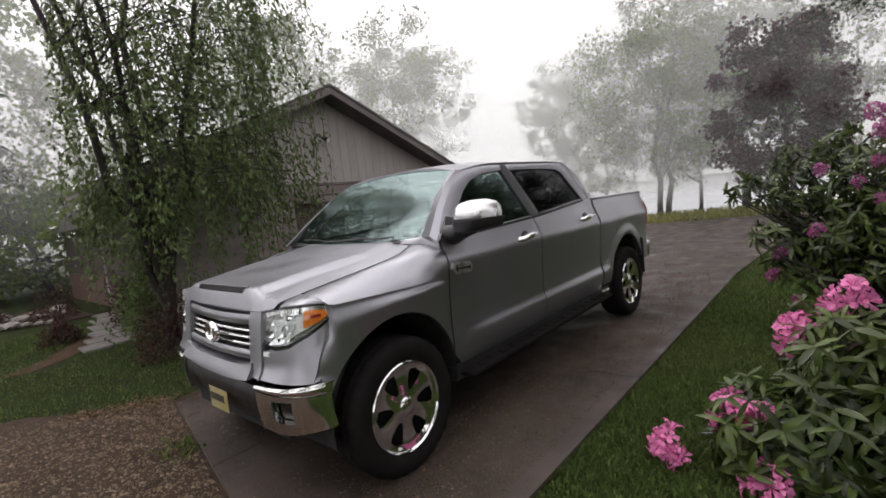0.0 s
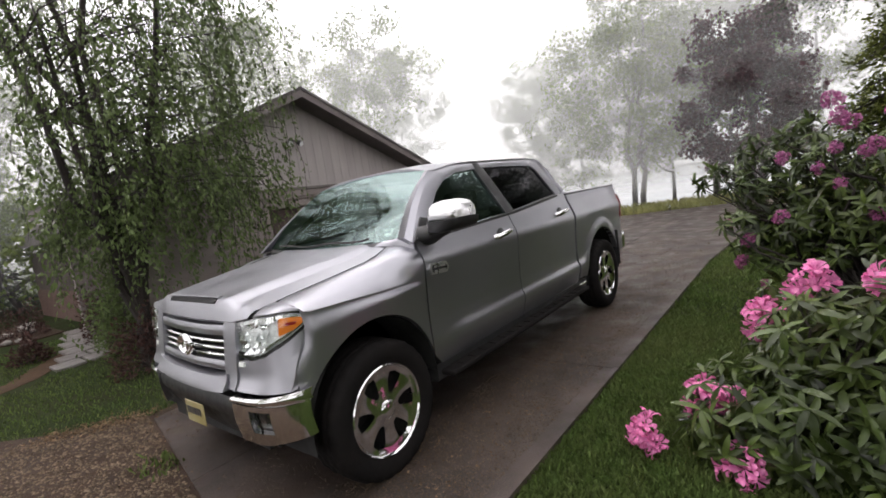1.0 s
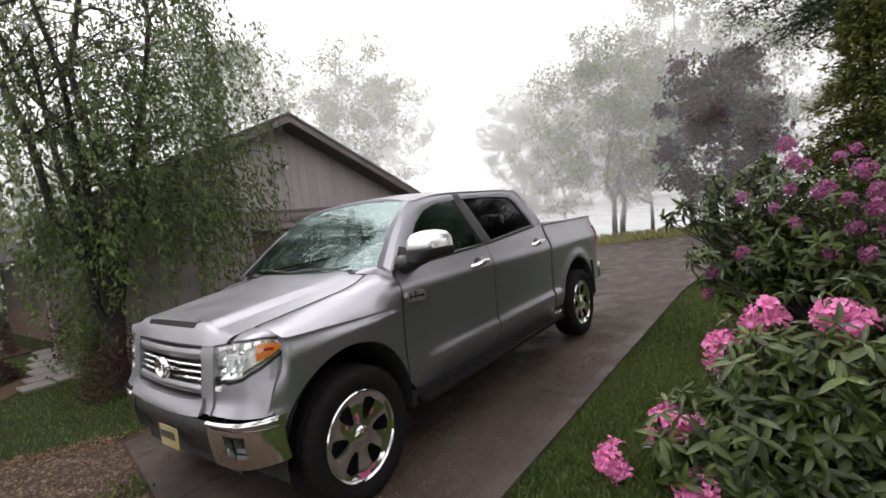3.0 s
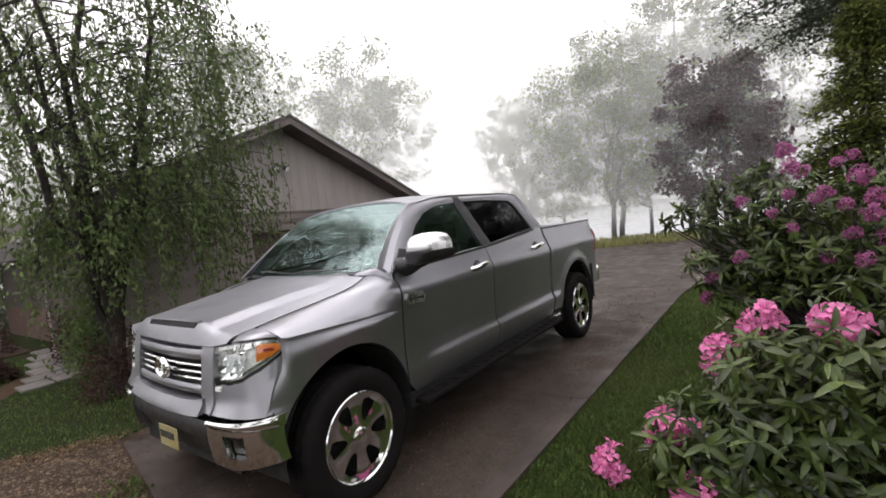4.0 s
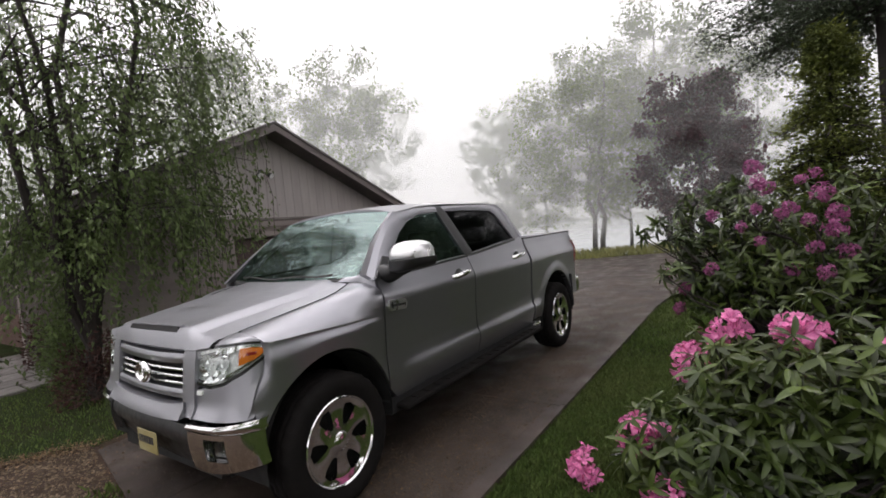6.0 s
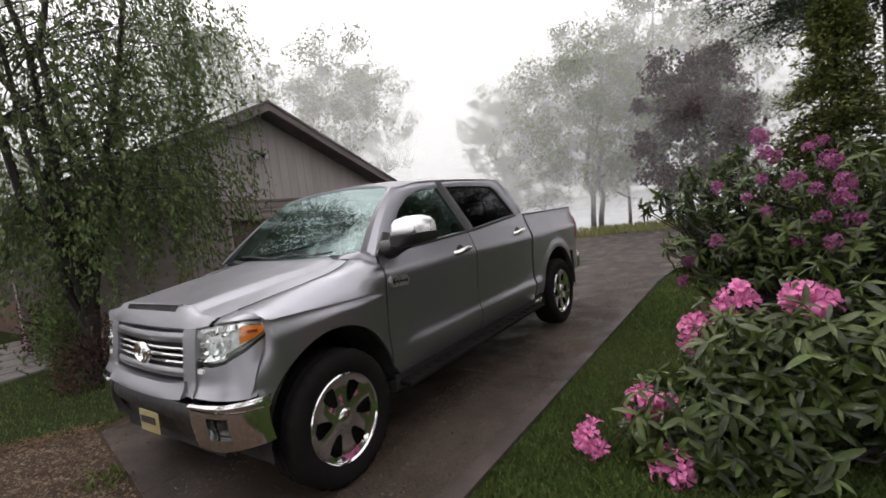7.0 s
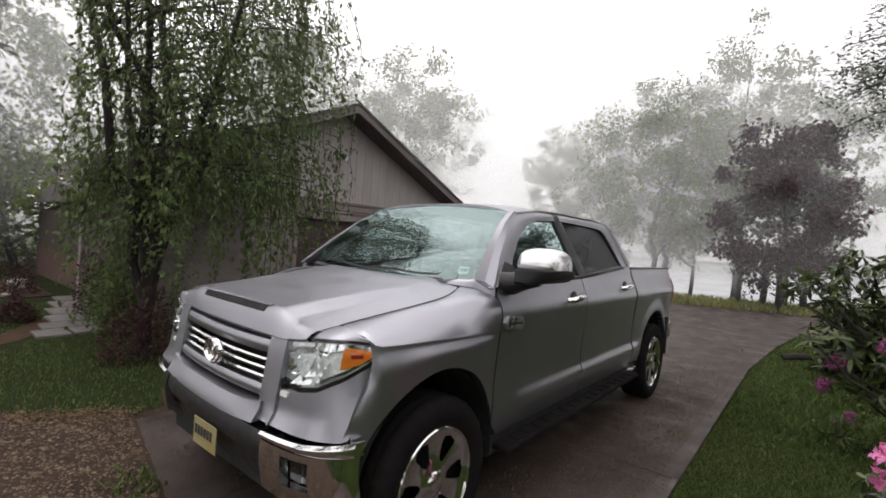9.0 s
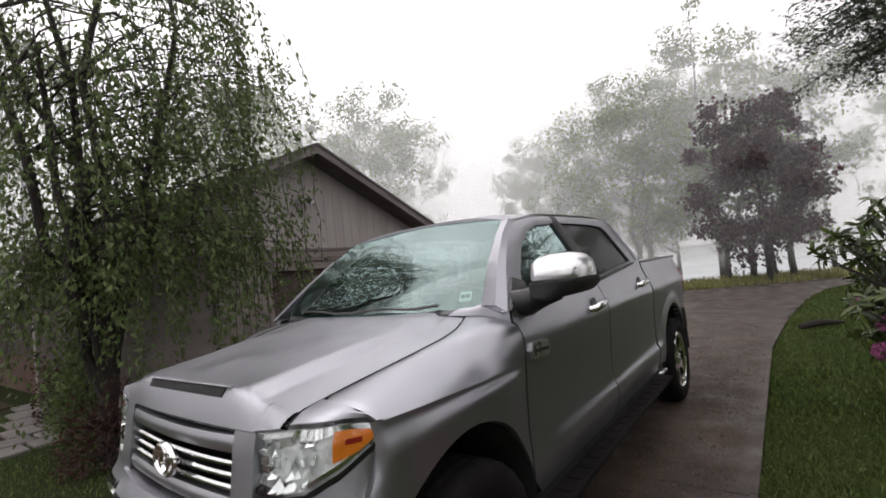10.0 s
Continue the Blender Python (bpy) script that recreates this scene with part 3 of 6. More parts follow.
def weeping_cherry():
    at = (-0.42, -4.0, 0)
    rng = np.random.default_rng(11)
    t = thing("weeping_cherry", at, "weeping tree with dark trunk and trailing green leafy strands", "tree")
    x, y, z = at
    bm = bmesh.new()
    fork = np.array([x, y, 0.95])
    tube(bm, limb_points((x + 0.05, y, -0.1), fork, rng, 0, 4, 0.03), [0.12, 0.095, 0.088, 0.084, 0.08], 10)
    part("trunk", bm, M["bark"], t, smooth=True)
    tops, strands = [], []
    for k in range(8):
        ang = k * 0.86 + rng.uniform(-0.2, 0.2)
        h = rng.uniform(3.6, 6.2)
        r = rng.uniform(0.35, 1.25)
        q = fork + (math.cos(ang) * r, math.sin(ang) * r, h - 0.95)
        pts = limb_points(fork - (0, 0, 0.6 * rng.uniform(0, 1)), q, rng, 0, 6, 0.085)
        bm = bmesh.new()
        tube(bm, pts, [0.055 * (1 - 0.13 * j) + 0.010 for j in range(7)], 7)
        part("limb", bm, M["bark"], t, smooth=True)
        tops.append(pts)
    crown_pts = []
    cx, cy = x - 0.62, y + 0.35
    for k in range(150):
        pts = tops[rng.integers(len(tops))]
        p = np.array(pts[rng.integers(2, 7)])
        ang = rng.uniform(0, 6.283)
        lim = bend([(1.5, 1.5), (3.0, 1.55), (4.0, 1.5), (5.3, 1.25), (6.3, 0.9)], p[2])
        r = lim * rng.uniform(0.35, 1.0) ** 0.7
        q = np.array([cx + math.cos(ang) * r, cy + math.sin(ang) * r * 0.85, p[2] + rng.uniform(0.05, 0.55)])
        arm = limb_points(p, q, rng, 0.12, 5, 0.05)
        bm = bmesh.new()
        tube(bm, arm, [0.011 * (1 - 0.15 * j) + 0.002 for j in range(6)], 5)
        part("branch", bm, M["bark"], t, smooth=True)
        crown_pts += arm[3:]
    cs, us = [], []
    for k in range(0, len(crown_pts), 3):
        a, b = np.array(crown_pts[k]), np.array(crown_pts[k + 2])
        m = 18
        cs.append(a + (b - a) * rng.uniform(-0.6, 1.15, (m, 1)) + rng.normal(0, 0.11, (m, 3)))
        us.append(np.tile((0.0, 0.0, -0.8), (m, 1)))
    bm = bmesh.new()
    for k in range(1150):
        p = np.array(crown_pts[rng.integers(len(crown_pts))]) + rng.normal(0, 0.12, 3)
        if rng.uniform() < (0.64 if p[2] > 2.6 else 0.2):
            continue
        out = np.array([p[0] - x, p[1] - y, 0])
        out /= np.linalg.norm(out) + 0.2
        long = rng.uniform(0.35, 1.0) * min(2.6, max(0.4, p[2] - rng.uniform(0.2, 1.7)))
        n = 7
        line = [p + out * 0.20 * math.sin(min(1, i / 3) * 1.57) * long ** 0.5 + (rng.normal(0, 0.02), rng.normal(0, 0.02), -long * (i / n) ** 1.1) for i in range(n + 1)]
        if k % 3 == 0:
            tube(bm, line, [0.006 - 0.0005 * i for i in range(n + 1)], 3)
        m = int(26 * long) + 5
        u = rng.uniform(0, n, m)
        i = np.minimum(u.astype(int), n - 1)
        l = np.array(line)
        cs.append(l[i] + (l[i + 1] - l[i]) * (u - i)[:, None] + rng.normal(0, 0.035, (m, 3)))
        us.append(np.tile((0, 0, -1.0), (m, 1)) + out * 0.3)
    tagged(part("twig_mass", bm, M["bark"], t), kind="stuff")
    c, u = np.concatenate(cs), np.concatenate(us)
    mesh_part("foliage", leaf_cloud("weeping_leaves", c, u, 0.034, M["cherry_leaf"], rng, 2.3, 0.55), t)


def grass_patch(name, label, inside, box_, count, height, mat, seed, z=-0.04, width=0.006):
    rng = np.random.default_rng(seed)
    x0, x1, y0, y1 = box_
    p = np.c_[rng.uniform(x0, x1, count), rng.uniform(y0, y1, count)]
    p = p[inside(p[:, 0], p[:, 1], rng)]
    n = len(p)
    a = rng.uniform(0, 6.283, n)
    h = height * rng.uniform(0.5, 1.3, n)
    w = np.c_[np.cos(a), np.sin(a), 0 * a] * (width * rng.uniform(0.7, 1.5, n))[:, None]
    b = np.c_[p, np.full(n, z)]
    tip = b + np.c_[rng.normal(0, 0.45, (n, 2)) * h[:, None], h]
    mid = b * 0.45 + tip * 0.55 + np.c_[rng.normal(0, 0.06, (n, 2)) * h[:, None], 0.12 * h]
    v = np.stack([b - w, b + w, mid + w * 0.7, mid - w * 0.7, tip], 1).reshape(-1, 3)
    i = np.arange(n)[:, None] * 5
    f3 = (i + [3, 2, 4]).tolist()
    f4 = (i + [0, 1, 2, 3]).tolist()
    ob = new(name, soup(name, v.tolist(), f4 + f3, M[mat]))
    tagged(ob, label, "grass", kind="stuff")


def right_lawn(x, y, rng):
    e = np.interp(x, [k[0] for k in sorted(RIGHT_EDGE)], [k[1] for k in sorted(RIGHT_EDGE)])
    return y > e + 0.012 * np.sin(x * 9) + rng.normal(0.0, 0.03, len(x))


def left_lawn(x, y, rng):
    e = np.interp(x, [k[0] for k in sorted(LEFT_EDGE)], [k[1] for k in sorted(LEFT_EDGE)])
    ok = y < e + rng.normal(0.0, 0.03, len(x))
    ok &= ~((x > 0.36) & (y > -2.0 - 0.62 * (x - 0.36) + rng.normal(0, 0.05, len(x))))
    path = np.abs((x - 0.45) * 0.87 - (y + 5.75) * 0.5 + rng.normal(0, 0.05, len(x))) < 0.22
    # blades left out round the tree so dark soil stands in for its shade
    bare = (np.hypot(x - 0.1, y + 3.8) < 2.6) & (rng.uniform(0, 1, len(x)) < 0.45)
    return ok & (y > -12) & ~(path & (y < -4.9)) & ~bare


def far_lawn(x, y, rng):
    e = np.interp(y, [-12, -4, -1, 2, 6, 14], [-13.6, -14.6, -16.0, -17.0, -18.4, -19.0])
    return (x < e) & (x > e - 4.2)


weeping_cherry()
grass_patch("lawn_grass", "short wet green grass beside the driveway", right_lawn, (-3.5, 1.3, 1.4, 4.2), 170000, 0.042, "grass", 1, width=0.0042)
grass_patch("lawn_grass", "short wet green grass behind the flowering shrubs", lambda x, y, rng: (y > 4.0) | (x > 1.2) & (y > 1.9 + 0.05 * (x - 1.2) + rng.normal(0, 0.05, len(x))), (-3.5, 6.0, 1.7, 9.0), 60000, 0.06, "grass", 6, width=0.011)
grass_patch("lawn_grass", "short wet green grass along the driveway", right_lawn, (-16.0, -3.5, 1.4, 7.0), 130000, 0.05, "grass", 2, width=0.007)
grass_patch("lawn_grass", "thin wet grass, thinned further under the weeping tree in place of shade", left_lawn, (-2.2, 3.5, -8.5, -1.8), 50000, 0.032, "grass", 3, width=0.005)
grass_patch("meadow_grass", "pale yellow-green rough grass along the far shore", far_lawn, (-21, -13, -12, 14), 26000, 0.22, "far_grass", 4, width=0.016)

# bare-stemmed shore trees, purple maple, and the rest
broad_tree("shore_tree", (-20.95, -3.58, -0.45), 10.2, 7.4, "tall leafy tree with twin grey trunks on the misty shore", "tree", "tree_leaf", 21, 18600, 0.075, 0.13, 0.22, 2, low=0.17, clumps=110)
broad_tree("shore_tree", (-22.7, -2.3, -0.45), 9.0, 4.6, "slender leafy tree on the misty shore", "tree", "tree_leaf", 22, 7400, 0.08, 0.085, 0.3, low=0.25, clumps=60)
broad_tree("shore_tree", (-23.2, -0.6, -0.5), 13.4, 6.0, "tallest leafy tree standing back in the mist", "tree", "tree_leaf", 23, 12400, 0.085, 0.12, 0.3, low=0.3, clumps=90)
broad_tree("shore_tree", (-22.8, -6.6, -0.6), 8.6, 5.6, "leafy tree half lost in the mist", "tree", "tree_leaf", 24, 9900, 0.08, 0.09, 0.2, low=0.12, clumps=80)
broad_tree("shore_tree", (-22.5, -8.8, -0.6), 9.4, 4.8, "leafy tree with an open crown in the mist", "tree", "tree_leaf", 30, 9300, 0.08, 0.10, 0.2, low=0.16, clumps=80)
broad_tree("shore_tree", (-23.5, 3.4, -0.5), 10.5, 5.5, "leafy tree half lost in the mist beyond the maple", "tree", "tree_leaf", 25, 8700, 0.085, 0.09, 0.2, low=0.1, clumps=70)
for _k, (_x, _y) in enumerate(((-19.4, 0.05), (-19.2, 0.8), (-20.0, 1.45), (-19.6, 2.05))):
    broad_tree("shore_tree", (_x, _y, -0.2), 6.5 + _k * 0.5, 1.8, "slim dark-trunked tree behind the purple maple", "tree", "tree_leaf", 80 + _k, 700, 0.09, 0.11, 0.4, low=0.35, clumps=14, bark="bark")
broad_tree("purple_maple", (-17.9, 1.35, -0.1), 7.0, 4.3, "dark purple-leaved maple beyond the driveway", "tree", "maple_leaf", 31, 14900, 0.09, 0.10, 0.08, low=0.14, bark="bark", clumps=80)
broad_tree("yard_tree", (-16.8, -14.8, -0.1), 12.0, 7.5, "misty leafy tree behind the garage roof", "tree", "tree_leaf", 26, 14900, 0.09, 0.15, 0.2, clumps=80)
broad_tree("yard_tree", (-10.6, -18.4, -0.1), 13.2, 8.2, "misty leafy tree behind the garage roof", "tree", "tree_leaf", 27, 14900, 0.09, 0.15, 0.2, clumps=80)
conifer("pine", (0.9, -17.6, -0.1), 13.0, 6.2, "tall dim pine standing in the mist beyond the lawn", "tree", 41, boughs=190, low=0.06, count=60, needle=0.10)
conifer("cedar", (-6.1, 4.0, -0.05), 3.75, 3.0, "dark evergreen with yellow-green tips behind the rhododendrons", "tree", 42, leaf="cypress", boughs=230, low=0.02, droop=-0.18, count=130, needle=0.026, fluff=0.07)
conifer("spruce", (-9.3, 5.3, -0.05), 11.5, 9.2, "large dark conifer with sweeping boughs over the driveway", "tree", 43, boughs=270, low=0.40, droop=-0.10, count=800, needle=0.027, fluff=0.12)
broad_tree("thicket", (3.4, -15.6, -0.1), 3.6, 5.0, "dim leafy thicket at the misty edge of the lawn", "bush", "tree_leaf", 54, 6000, 0.09, 0.06, 0.0, 3, low=0.02)
broad_tree("thicket", (-1.4, -16.4, -0.1), 3.8, 5.6, "dim leafy thicket at the misty edge of the lawn", "bush", "tree_leaf", 55, 6000, 0.09, 0.06, 0.0, 3, low=0.02)
broad_tree("yard_tree", (9.5, -3.0, -0.1), 9.5, 6.5, "leafy tree across the gravel, mirrored in the truck", "tree", "tree_leaf", 28, 2800, 0.14, 0.2, 0.2)
broad_tree("yard_tree", (11.0, 5.5, -0.1), 10.5, 7.5, "leafy tree across the gravel, mirrored in the truck", "tree", "tree_leaf", 29, 4300, 0.14, 0.2, 0.2)
# out-of-view trees, added to block bright horizon and darken the truck's side
broad_tree("yard_tree", (5.5, 10.0, -0.1), 7.5, 7.0, "unseen dense leafy tree added to darken the doors' reflections", "tree", "tree_leaf", 50, 4000, 0.16, 0.2, 0.05, low=0.04)
broad_tree("yard_tree", (0.0, 11.5, -0.1), 8.0, 7.5, "unseen dense leafy tree added to darken the doors' reflections", "tree", "tree_leaf", 51, 4000, 0.16, 0.2, 0.05, low=0.04)
broad_tree("yard_tree", (-5.5, 12.5, -0.1), 8.0, 7.5, "unseen dense leafy tree added to darken the doors' reflections", "tree", "tree_leaf", 52, 4000, 0.16, 0.2, 0.05, low=0.04)
broad_tree("yard_tree", (-3.2, -20.5, -0.1), 13.5, 7.5, "dim leafy tree in the mist beyond the lawn", "tree", "tree_leaf", 53, 5600, 0.12, 0.2, 0.1, low=0.08)

# ---- the garden by the weeping tree ----


def flat_patch(name, outline, mat, label, category, z=-0.02):
    bm = bmesh.new()
    prism(bm, outline, lambda u, v, w: (u, v, w), -0.08, z)
    return tagged(mesh_object(name, bm, M[mat]), label, category, kind="structure")


flat_patch("dirt_path", [(1.0, -5.05), (0.55, -5.35), (0.1, -6.0), (-0.3, -6.7), (-0.05, -6.95), (0.4, -6.3), (0.85, -5.6), (1.35, -5.2)], "dirt", "brown trodden dirt path across the lawn", "path", -0.034)
walkway = thing("walkway", (-0.6, -7.4, 0), "wet grey flagstone walkway leading to the house", "walkway", kind="structure")
for (x0, y0), (x1, y1) in (((0.36, -5.35), (-0.02, -5.82)), ((-0.05, -5.40), (-0.42, -5.84)), ((0.20, -5.85), (-0.18, -6.33)), ((-0.20, -5.87), (-0.58, -6.25)), ((0.02, -6.35), (-0.36, -6.95)), ((-0.38, -6.28), (-0.78, -6.95)), ((-0.12, -6.98), (-0.52, -7.7)), ((-0.54, -6.98), (-0.95, -7.7)), ((-0.3, -7.73), (-0.72, -8.45)), ((-0.74, -7.73), (-1.15, -8.45)), ((-0.5, -8.48), (-0.9, -9.15)), ((-0.92, -8.48), (-1.3, -9.15))):
    part("flagstone", soft_box(x1 + 0.008, x0 - 0.008, y1 + 0.008, y0 - 0.008, -0.06, 0.0, 0.01, 1), M["flag"], walkway)
flat_patch("planting_bed", [(0.0, -9.2), (0.5, -9.6), (2.4, -11.0), (2.4, -12.5), (-0.6, -12.5), (-0.6, -9.4)], "gravel", "brown mulched planting bed edged with stones", "planting bed", -0.015)
_g = np.random.default_rng(17)
for k in range(26):
    t = k / 25
    x, y = (0.02 + 2.3 * t, -9.25 - 1.75 * t) if k % 2 else (_g.uniform(-0.4, 2.0), _g.uniform(-12.0, -10.4))
    r = _g.uniform(0.06, 0.17)
    bm = bmesh.new()
    bmesh.ops.create_icosphere(bm, subdivisions=2, radius=r, matrix=Matrix.Translation((x, y, r * 0.35)) @ Matrix.Diagonal((1.3, 1.0, 0.65, 1)))
    for v in bm.verts:
        v.co += Vector(_g.normal(0, 0.1 * r, 3))
    tagged(mesh_object("edging_stone", bm, M["stone"]), "rough grey field stone edging the bed", "stone", "stones edging the planting bed")


def low_shrub(at, r, h, leaf, label, seed, n=900, size=0.03):
    rng = np.random.default_rng(seed)
    t = thing("shrub", at, label, "shrub")
    d = rng.normal(0, 1, (n, 3))
    d /= np.linalg.norm(d, axis=1)[:, None]
    d[:, 2] = np.abs(d[:, 2])
    c = np.array(at) + d * rng.uniform(0.5, 1.0, (n, 1)) * (r, r, h) * (1 + 0.2 * np.sin(d[:, :1] * 6 + seed))
    mesh_part("foliage", leaf_cloud("shrub_foliage", c, d, size, M[leaf], rng, 2.0, 0.6), t)
    for k in range(9):
        bm = bmesh.new()
        tube(bm, limb_points((at[0], at[1], -0.05), c[k * 11], rng, 0.05, 4, 0.1), [0.015, 0.012, 0.009, 0.006, 0.003], 4)
        part("stem", bm, M["bark"], t)


low_shrub((0.38, -6.75, -0.03), 0.26, 0.42, "shrub_leaf", "small dark reddish shrub beside the dirt path", 71)
low_shrub((0.95, -10.6, -0.03), 0.45, 0.6, "shrub_leaf", "reddish-brown shrub in the planting bed", 72)
low_shrub((-0.1, -10.0, -0.03), 0.45, 0.7, "shrub_leaf", "reddish-brown shrub in the planting bed", 73)
low_shrub((-1.35, -6.4, -0.03), 0.55, 0.75, "cherry_leaf", "round green shrub beside the walkway", 74, 1400)
low_shrub((-1.0, -4.55, -0.03), 0.5, 0.8, "cherry_leaf", "leafy green shrub against the garage wall", 75, 1400)
low_shrub((-1.8, -4.3, -0.03), 0.45, 0.7, "cherry_leaf", "leafy green shrub against the garage wall", 76, 1400)
# the tree's shade on this shrub is put into its darker leaf colour
low_shrub((-0.30, -3.72, -0.03), 0.40, 0.80, "shrub_leaf", "shrub round the weeping tree's foot, dark reddish leaves standing in for shade", 85, 1300)
low_shrub((-0.52, -5.15, -0.03), 0.34, 1.35, "cherry_leaf", "tall green shrub at the garage corner", 77, 2600)
low_shrub((-0.60, -5.95, -0.03), 0.30, 1.3, "cherry_leaf", "green shrub along the garage side", 78, 1900)
low_shrub((-0.64, -6.9, -0.03), 0.28, 1.1, "shrub_leaf", "reddish shrub along the garage side", 79, 1300)

_d = np.random.default_rng(23)
_n = 7500
_x, _y = _d.uniform(-9, 0.7, _n), _d.uniform(-1.7, 1.45, _n)
_ok = ~((np.abs(_y) < 0.9) & (_x > -4.6) & (_x < 0.6))
_c = np.c_[_x, _y, np.full(_n, 0.010)][_ok]
_u = np.c_[_d.normal(0, 1, (len(_c), 2)), np.zeros(len(_c))]
litter = new("fallen_litter", leaf_cloud("fallen_litter", _c, _u, 0.012, M["debris"], _d, 1.6, 0.12))
tagged(litter, "scattered brown leaf bits and fallen petals on the driveway", "litter", kind="stuff")
_n = 52000
_x = 0.9 - 8.5 * _d.beta(1.0, 1.9, _n)
_y = np.where(_d.uniform(0, 1, _n) < 0.72, _d.uniform(0.75, 1.56, _n), _d.uniform(-1.7, 0.75, _n))
_c = np.c_[_x, _y, np.full(_n, 0.007)][_x < 0.62 + 0.2 * (_y - 0.1)]
grit = new("driveway_grit", leaf_cloud("driveway_grit", _c, np.c_[_d.normal(0, 1, (len(_c), 2)), np.zeros(len(_c))], 0.0065, M["pebble"], _d, 1.3, 0.1))
tagged(grit, "fine tan stone grit showing in the driveway's surface", "grit", kind="stuff")
_t = _d.uniform(0, 1, 900)
_c = np.c_[0.34 + 0.75 * _t, -1.9 - 0.5 * _t, np.full(900, 0.006)] + np.c_[_d.normal(0, 0.09, (900, 2)), _d.uniform(0, 0.012, 900)]
litter = new("fallen_litter", leaf_cloud("fallen_litter", _c, np.c_[_d.normal(0, 1, (900, 2)), np.zeros(900)], 0.014, M["debris"], _d, 1.8, 0.2))
tagged(litter, "reddish-brown fallen leaves along the lawn's edge", "litter", kind="stuff")
grass_patch("weeds", "small green weeds sprouting in the gravel by the driveway corner", lambda x, y, rng: np.hypot(x - 0.72, (y + 0.72) * 0.6) < 0.12 + rng.normal(0, 0.04, len(x)), (0.4, 1.0, -1.2, -0.2), 420, 0.05, "grass", 5, 0.0, 0.008)

# ---- the pickup truck: x towards its nose, y to the driver's side, front axle at x = 0 ----
AXLES = (0.0, -3.76)
HUB_Z = 0.405


def near(x, *knots):
    xs, ys = zip(*sorted(knots))
    return float(np.interp(x, xs, ys))


def ease(t):
    t = min(1.0, max(0.0, t))
    return t * t * (3 - 2 * t)


def nose_x(y, z):
    """Plan line of the front end at a height."""
    a = near(z, (0.36, 0.57), (0.47, 0.65), (0.60, 0.675), (0.735, 0.67), (0.79, 0.635), (0.95, 0.61), (1.08, 0.595), (1.15, 0.56), (1.22, 0.49))
    wrap = 0.065 * ease((abs(y) - 0.82) / 0.13) * ease((z - 0.78) / 0.24)
    return a - 0.004 + 0.04 * y - 0.06 * y * y - 0.20 * abs(y) ** 10 - wrap


def side_y(x, z):
    """Half width of the body side: tilted shoulder, flat door, folded sill line, narrow lips round the wheels."""
    y = near(z, (0.42, 0.93), (0.52, 0.962), (0.60, 0.986), (0.655, 0.988), (0.70, 0.966), (0.78, 0.962), (0.95, 0.972), (1.08, 0.984), (1.17, 0.992), (1.205, 0.987), (1.25, 0.968), (1.36, 0.922), (1.46, 0.90))
    fold = ease((-0.62 - x) / 0.30) * ease((x + 3.25) / 0.15)
    if z < 0.78:
        y = y * fold + near(z, (0.42, 0.945), (0.60, 0.966), (0.78, 0.962)) * (1 - fold)
    y -= 0.06 * max(0.0, (x - 0.10) / 0.405) ** 3 + 0.03 * max(0.0, (-4.2 - x) / 0.4) ** 2
    if x > -0.50:
        top, low = fender_crease(x) - 0.012, near(x, (0.50, 0.97), (0.36, 1.015), (0.0, 1.04), (-0.30, 1.055), (-0.50, 1.06))
        y += 0.024 * ease((top - z) / (top - low)) * ease((x + 0.50) / 0.25)
    y += 0.016 * ease((0.66 - math.hypot(x - AXLES[1], z - 0.445)) / 0.12)
    return y


def fender_crease(x):
    return near(x, (0.48, 1.115), (0.2, 1.110), (-0.13, 1.096), (-0.49, 1.085))


def arch_low(x, floor):
    z = floor
    for c, r in ((0.0, 0.515), (-3.76, 0.525)):
        if abs(x - c) < r:
            z = max(z, 0.445 + math.sqrt(r * r - (x - c) ** 2))
    return z


def belt_z(x):
    return near(x, (-0.45, 1.315), (-0.62, 1.325), (-1.8, 1.365), (-2.83, 1.44), (-3.0, 1.455))


def skin(bm, point, us, vs, inward):
    """A curved panel with thickness: outer points, the same points set inward, and edges between."""
    outer = [[Vector(point(u, v)) for v in vs] for u in us]
    inner = [[p + Vector(inward) for p in row] for row in outer]
    g, h = loft(bm, outer), loft(bm, inner)
    n, m = len(us), len(vs)
    for i in range(n - 1):
        for j in (0, m - 1):
            bm.faces.new((g[i][j], g[i + 1][j], h[i + 1][j], h[i][j]))
    for j in range(m - 1):
        for i in (0, n - 1):
            bm.faces.new((g[i][j], g[i][j + 1], h[i][j + 1], h[i][j]))


def nose_band(y0, y1, z_low, z_top, off=0.0, thick=0.03, ny=14, nz=5, drop=0.0):
    """A piece of the front end between two heights (numbers or functions of y), set forward by off."""
    bm = bmesh.new()
    lo = z_low if callable(z_low) else lambda y: z_low
    hi = z_top if callable(z_top) else lambda y: z_top

    def point(u, v):
        y = y0 + (y1 - y0) * u
        z = lo(y) + (hi(y) - lo(y)) * v
        return (nose_x(y, z) + off - drop * (v - 0.5) ** 2, y, z)

    skin(bm, point, np.linspace(0, 1, ny), np.linspace(0, 1, nz), (-thick, 0, 0))
    return bm


def glass_y(z):
    return 0.918 - (z - 1.36) * 0.50


def hood_half(x):
    return near(x, (0.66, 0.69), (0.52, 0.70), (0.34, 0.708), (0.0, 0.735), (-0.30, 0.75), (-0.46, 0.70))


def hood_edge_z(x):
    return near(x, (0.66, 1.125), (0.5, 1.15), (0.3, 1.18), (-0.2, 1.25), (-0.46, 1.31))


